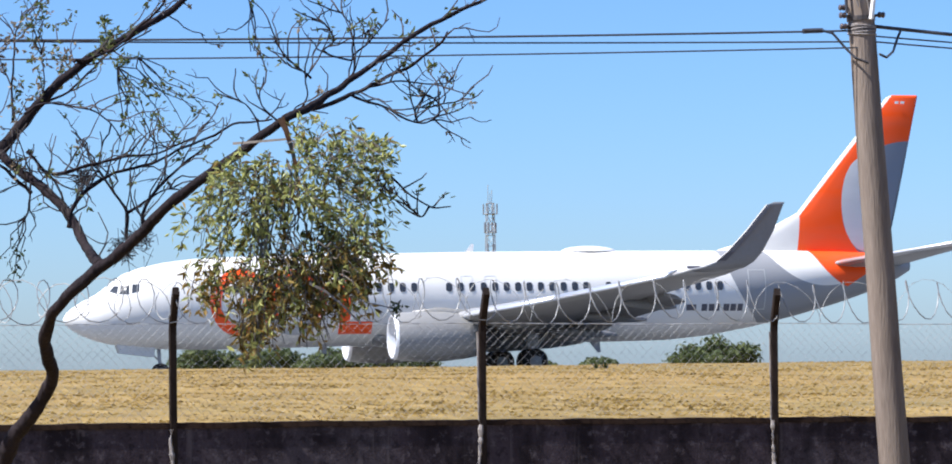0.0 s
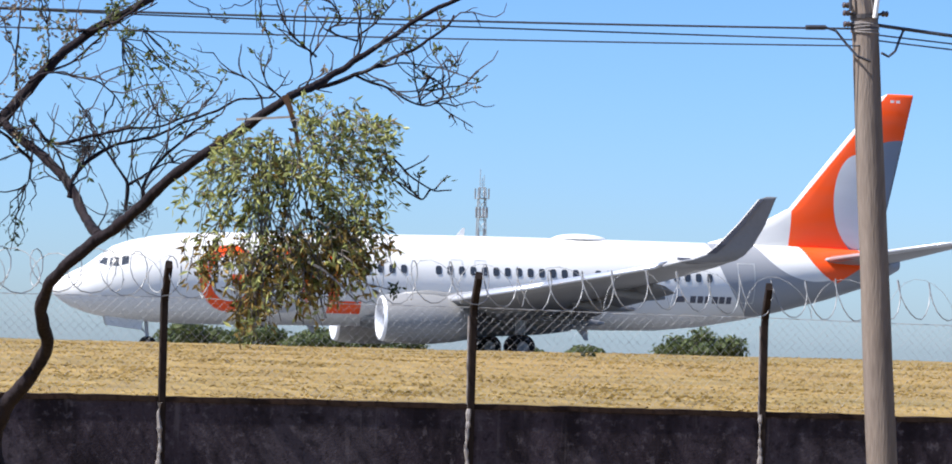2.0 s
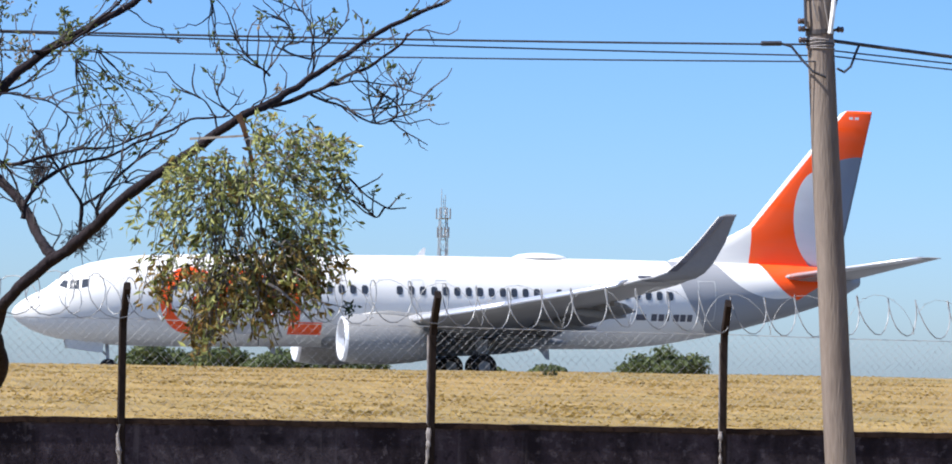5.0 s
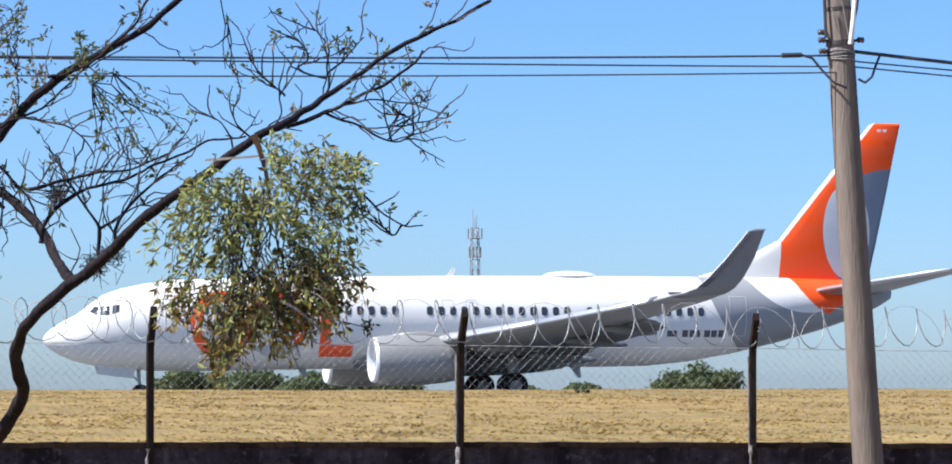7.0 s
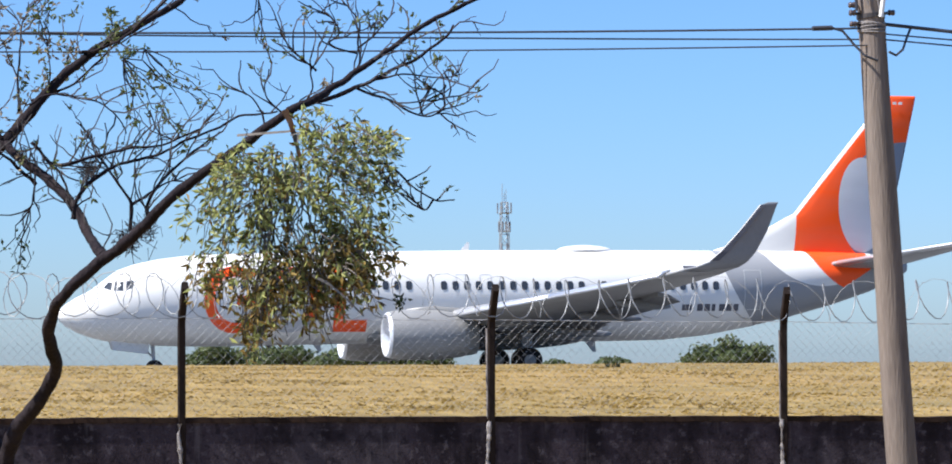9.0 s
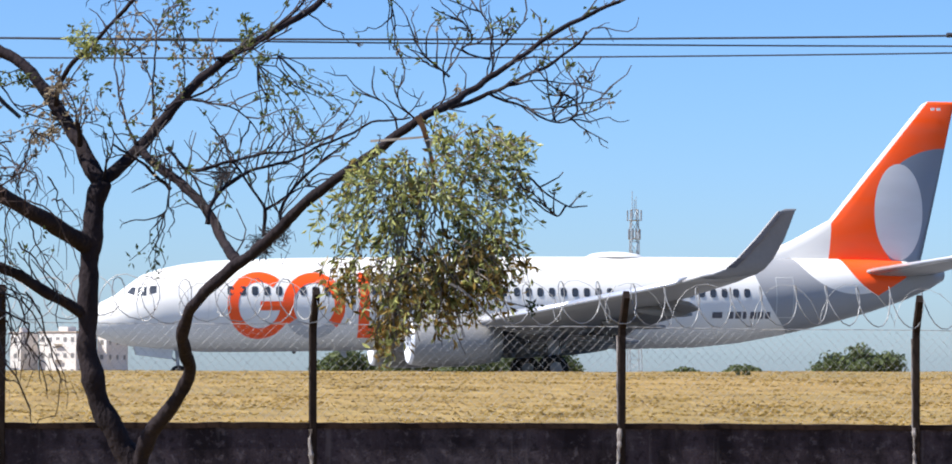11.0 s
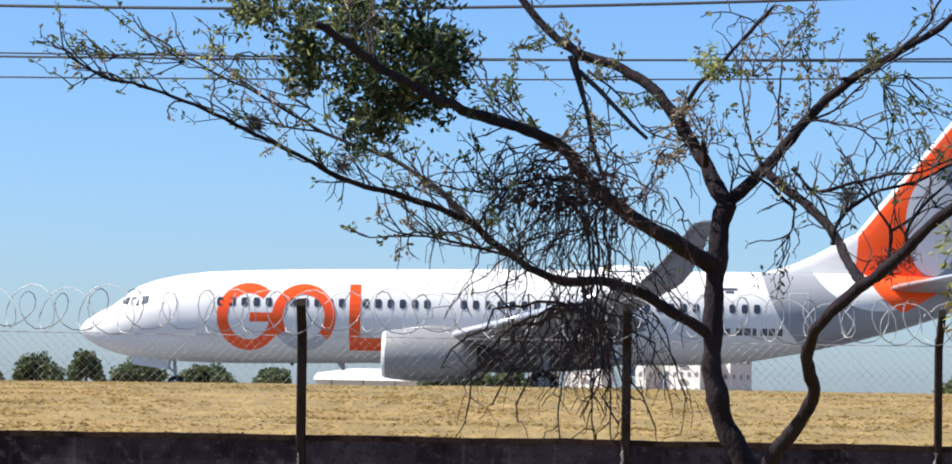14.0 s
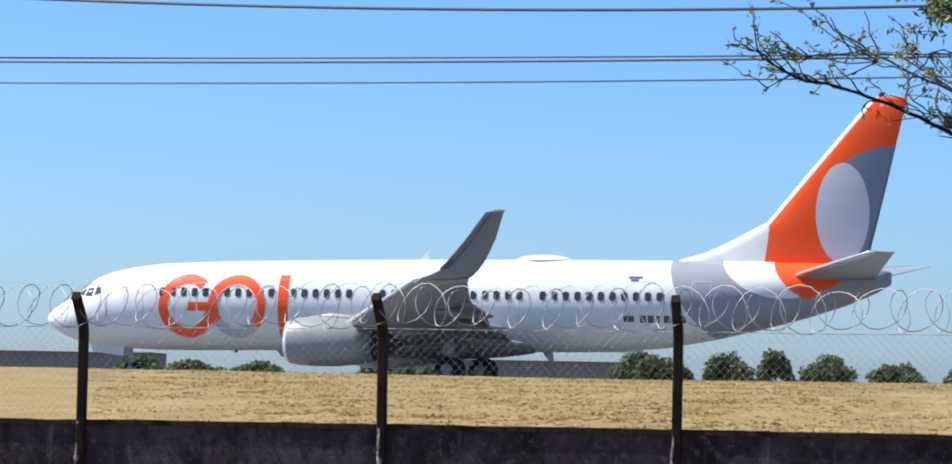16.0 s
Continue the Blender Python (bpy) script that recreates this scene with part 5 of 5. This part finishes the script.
# left edge, right edge and height of each crown
for x0, x1, top in ((109.4, 121.5, 4.6), (112.5, 124.0, 3.7), (92.4, 98.0, 1.9), (97.0, 103.2, 2.1), (48.0, 59.5, 4.0), (55.5, 66.0, 3.7), (62.0, 72.0, 3.4), (68.5, 78.0, 3.8), (74.0, 82.0, 4.6),
                    (-136.2, -128.8, 2.8), (-129.4, -121.0, 2.2), (-123.0, -115.6, 2.2), (-106.5, -99.5, 2.3), (-101.5, -94.0, 2.3),
                    (-73.6, -65.0, 4.6), (-69.5, -62.2, 4.7), (-61.9, -55.3, 4.7), (-55.1, -50.2, 4.7), (-50.6, -42.6, 4.4), (-42.0, -34.4, 3.7), (-33.1, -28.3, 3.8),
                    (-13.5, -8.0, 3.9), (-9.6, -3.6, 3.6), (-5.5, 0.8, 3.6)):
    far_tree((x0 + x1) / 2, 350 + FAR.uniform(-6, 6), (x1 - x0) / 1.27, top / 1.05, LOW)


def apartment(x, y, w, d, h, cols, label):
    """A small block turned so that one long wall takes the sun; windows on both seen walls."""
    b = thing("apartment_block", label, "building", "far apartment blocks", at=(x, y, 1.4))
    b.rotation_euler = (0, 0, radians(-35))
    bm = bmesh.new()
    box(bm, 0, w, 0, d, 0, h, 0.05)
    part("wall", bm, M["plaster"], b)
    bm = bmesh.new()
    box(bm, -0.2, w + 0.2, -0.2, d + 0.2, h, h + 0.3, 0.05)
    roof = part("roof", bm, M["tan"], b, "flat roof with parapet")
    bm = bmesh.new()
    box(bm, w * 0.35, w * 0.6, d * 0.3, d * 0.7, h + 0.3, h + 1.3, 0.04)
    part("water_tank", bm, M["plaster"], roof)
    bm = bmesh.new()
    box(bm, -0.42, 0.42, -0.03, 0.05, -0.5, 0.5, 0.0)
    me = mesh("window", bm, M["glass"])
    rows = max(2, int(h / 2.7))
    for r in range(rows):
        z = h * (r + 0.55) / rows
        for c in range(cols):
            if cols > 3 and c == cols // 2:
                bm = bmesh.new()
                xx = w * (c + 0.5) / cols
                box(bm, xx - 0.9, xx + 0.9, -0.8, 0.0, z - 1.0, z - 0.85, 0.02)
                box(bm, xx - 0.9, xx + 0.9, -0.8, -0.74, z - 0.85, z - 0.1, 0.0)
                part("balcony", bm, M["plaster"], b, "small pale balcony")
            o = new("window", me)
            o.parent = b
            o.location = (w * (c + 0.5) / cols, -0.02, z)
        for c in range(max(1, int(d / 2.6))):
            o = new("window", me)
            o.parent = b
            o.matrix_basis = pose(w + 0.02, d * (c + 0.5) / max(1, int(d / 2.6)), z, 0, 0, 90)


# the blocks stand well behind the field
PALE = "four-storey pale apartment block with small grey windows"
for x, y, w, d, h, cols, label in ((8.5, 640, 9.7, 4.4, 10.2, 5, PALE), (23.8, 640, 2.7, 7.0, 10.0, 1, PALE), (30.0, 640, 9.2, 8.4, 10.2, 5, PALE), (42.3, 640, 2.4, 9.0, 9.6, 1, PALE), (0.9, 600, 5.4, 3.0, 4.6, 2, "low white house with small windows")):
    apartment(x - 1.0, y, w, d, h, cols, label)


def shed(x0, x1, y, h, mat, label, rise=0.0):
    b = thing("airfield_shed", label, "building", "airfield sheds", at=((x0 + x1) / 2 - 0.8, y, 1.4))
    w = (x1 - x0) / 2
    bm = bmesh.new()
    box(bm, -w, w, 0, 14, 0, h)
    part("wall", bm, M[mat], b)
    bm = bmesh.new()
    loops = []
    for xx in (-w - 0.3, -w * 0.4, w * 0.4, w + 0.3):
        e = rise * (0.55 if abs(xx) > w else 1.0)
        loops.append([(xx, -0.4, h), (xx, 2.5, h + e * 0.6 + 0.1), (xx, 7.0, h + e + 0.15), (xx, 11.5, h + e * 0.6 + 0.1), (xx, 14.4, h), (xx, 7.0, h - 0.02)])
    rings(bm, loops)
    part("roof", bm, M[mat], b)
    for i in range(int((x1 - x0) / 4)):
        bm = bmesh.new()
        xx = -w + 2 + 4 * i
        box(bm, xx - 0.08, xx + 0.08, -0.08, 0.0, 0, h)
        part("pilaster", bm, M["slate"], b)


shed(-104, -69.5, 362, 3.0, "slate", "long low dark grey airfield shed")
shed(-175, -138.7, 362, 3.1, "slate", "long low dark grey airfield shed")
shed(-26.2, -12.2, 372, 1.75, "roofwhite", "low shed with a white curved roof", 1.4)


def tower():
    t = thing("radio_tower", "slender grey lattice radio tower with antennas", "tower", at=(100.4, 400, 1.4))
    H, b, u = 24.0, 0.9, 0.45
    for k in range(4):
        sx, sy = ((-1, -1), (1, -1), (1, 1), (-1, 1))[k]
        bm = bmesh.new()
        tube(bm, [(sx * b, sy * b, 0), (sx * u, sy * u, H)], 0.07, 5)
        part("leg", bm, M["steel"], t)
    vs = 16
    for i in range(vs):
        z0, z1 = H * i / vs, H * (i + 1) / vs
        w0, w1 = b + (u - b) * i / vs, b + (u - b) * (i + 1) / vs
        bm = bmesh.new()
        for k in range(4):
            c = ((-1, -1), (1, -1), (1, 1), (-1, 1))
            (ax, ay), (bx, by) = c[k], c[(k + 1) % 4]
            tube(bm, [(ax * w0, ay * w0, z0), (bx * w1, by * w1, z1)], 0.035, 4)
            tube(bm, [(ax * w1, ay * w1, z1), (bx * w1, by * w1, z1)], 0.035, 4)
        part("brace", bm, M["steel"], t)
    for k, (z, r) in enumerate(((20.6, 0.8), (23.2, 1.0), (17.6, 0.6))):
        bm = bmesh.new()
        disc(bm, (0, 0, z - 0.7), (0, 0, 1), r * 0.85, 0.10, 12)
        part("platform", bm, M["steel"], t)
        for j in range(4):
            a = 2 * math.pi * j / 4 + k
            bm = bmesh.new()
            x, y = r * math.cos(a), r * math.sin(a)
            box(bm, x - 0.10, x + 0.10, y - 0.07, y + 0.07, z - 0.8, z + 0.7, 0.02)
            part("antenna_panel", bm, M["steel"], t, "pale panel antenna")
    for dx, top in ((-0.3, 26.6), (0.25, 25.8), (0.0, 25.4)):
        bm = bmesh.new()
        tube(bm, [(dx, 0, H - 0.5), (dx, 0, top)], 0.05, 5)
        part("whip_aerial", bm, M["steel"], t)


tower()


# ---- dry grass tufts on the rising strip ----
GR = random.Random(5)
vs, fs = [], []
for _ in range(30000):
    y = 24.2 + 51 * GR.random() ** 1.15
    x = GR.uniform(-0.40, 0.44) * y
    clump = noise.noise((x * 0.35, y * 0.35, 2.0)) + 0.6 * noise.noise((x * 1.4, y * 0.9, 4.0))
    if clump < GR.uniform(-0.7, 0.35):
        continue
    z = lie(x, y)
    size = 0.55 + 0.45 * min(1.0, max(0.0, clump + 0.4))
    for _ in range(3):
        a = GR.uniform(0, 6.283)
        h = GR.uniform(0.008, 0.030) * size * (1.5 if GR.random() < 0.06 else 1)
        px, py = x + GR.gauss(0, 0.05), y + GR.gauss(0, 0.06)
        w = GR.uniform(0.022, 0.060)
        c, s = math.cos(a) * w, math.sin(a) * w
        lx, ly = GR.gauss(0, 0.05), GR.gauss(0, 0.05)
        b = len(vs)
        vs += [(px - c, py - s, z - 0.01), (px + c, py + s, z - 0.01), (px + lx, py + ly, z + h)]
        fs.append((b, b + 1, b + 2))
tagged(soup("dry_grass", vs, fs, M["straw"]), "sparse dry straw-coloured grass tufts", "grass", kind="stuff")
# a few taller weeds near the crest
vs, fs = [], []
for wx, wy in ((17.93, 62.0), (18.17, 62.2)):
    for _ in range(9):
        x, y = wx + GR.gauss(0, 0.03), wy + GR.gauss(0, 0.03)
        z, h = lie(x, y), GR.uniform(0.06, 0.2)
        b = len(vs)
        lx = GR.gauss(0, 0.035)
        vs += [(x - 0.02, y, z - 0.01), (x + 0.02, y, z - 0.01), (x + lx + 0.01, y + 0.02, z + h), (x + lx - 0.01, y, z + h)]
        fs.append((b, b + 1, b + 2, b + 3))
tagged(soup("weeds", vs, fs, M["darkleaf"]), "small clumps of brown weeds on the grass crest", "weeds", kind="stuff")


# ---- what moves ----
ROLL = [(0, 0), (4.0, 0.0), (5.0, 0.03), (6.0, 0.07), (6.5, 0.10), (7.0, 0.11), (7.5, 0.16), (8.0, 0.26), (8.5, 0.45), (9.0, 0.80), (9.5, 1.38), (10.0, 2.24),
        (10.5, 3.45), (11.0, 5.31), (11.5, 7.87), (12.0, 11.13), (12.5, 15.08), (13.0, 19.88), (13.5, 25.42), (14.0, 31.73), (14.5, 38.87), (15.0, 46.84), (15.5, 55.30), (16.0, 64.61)]


def motions():
    walk(JET, [(t, pose(12.69 - s, 124.52, 1.485, 0, -0.1, 0)) for t, s in ROLL])


motions()
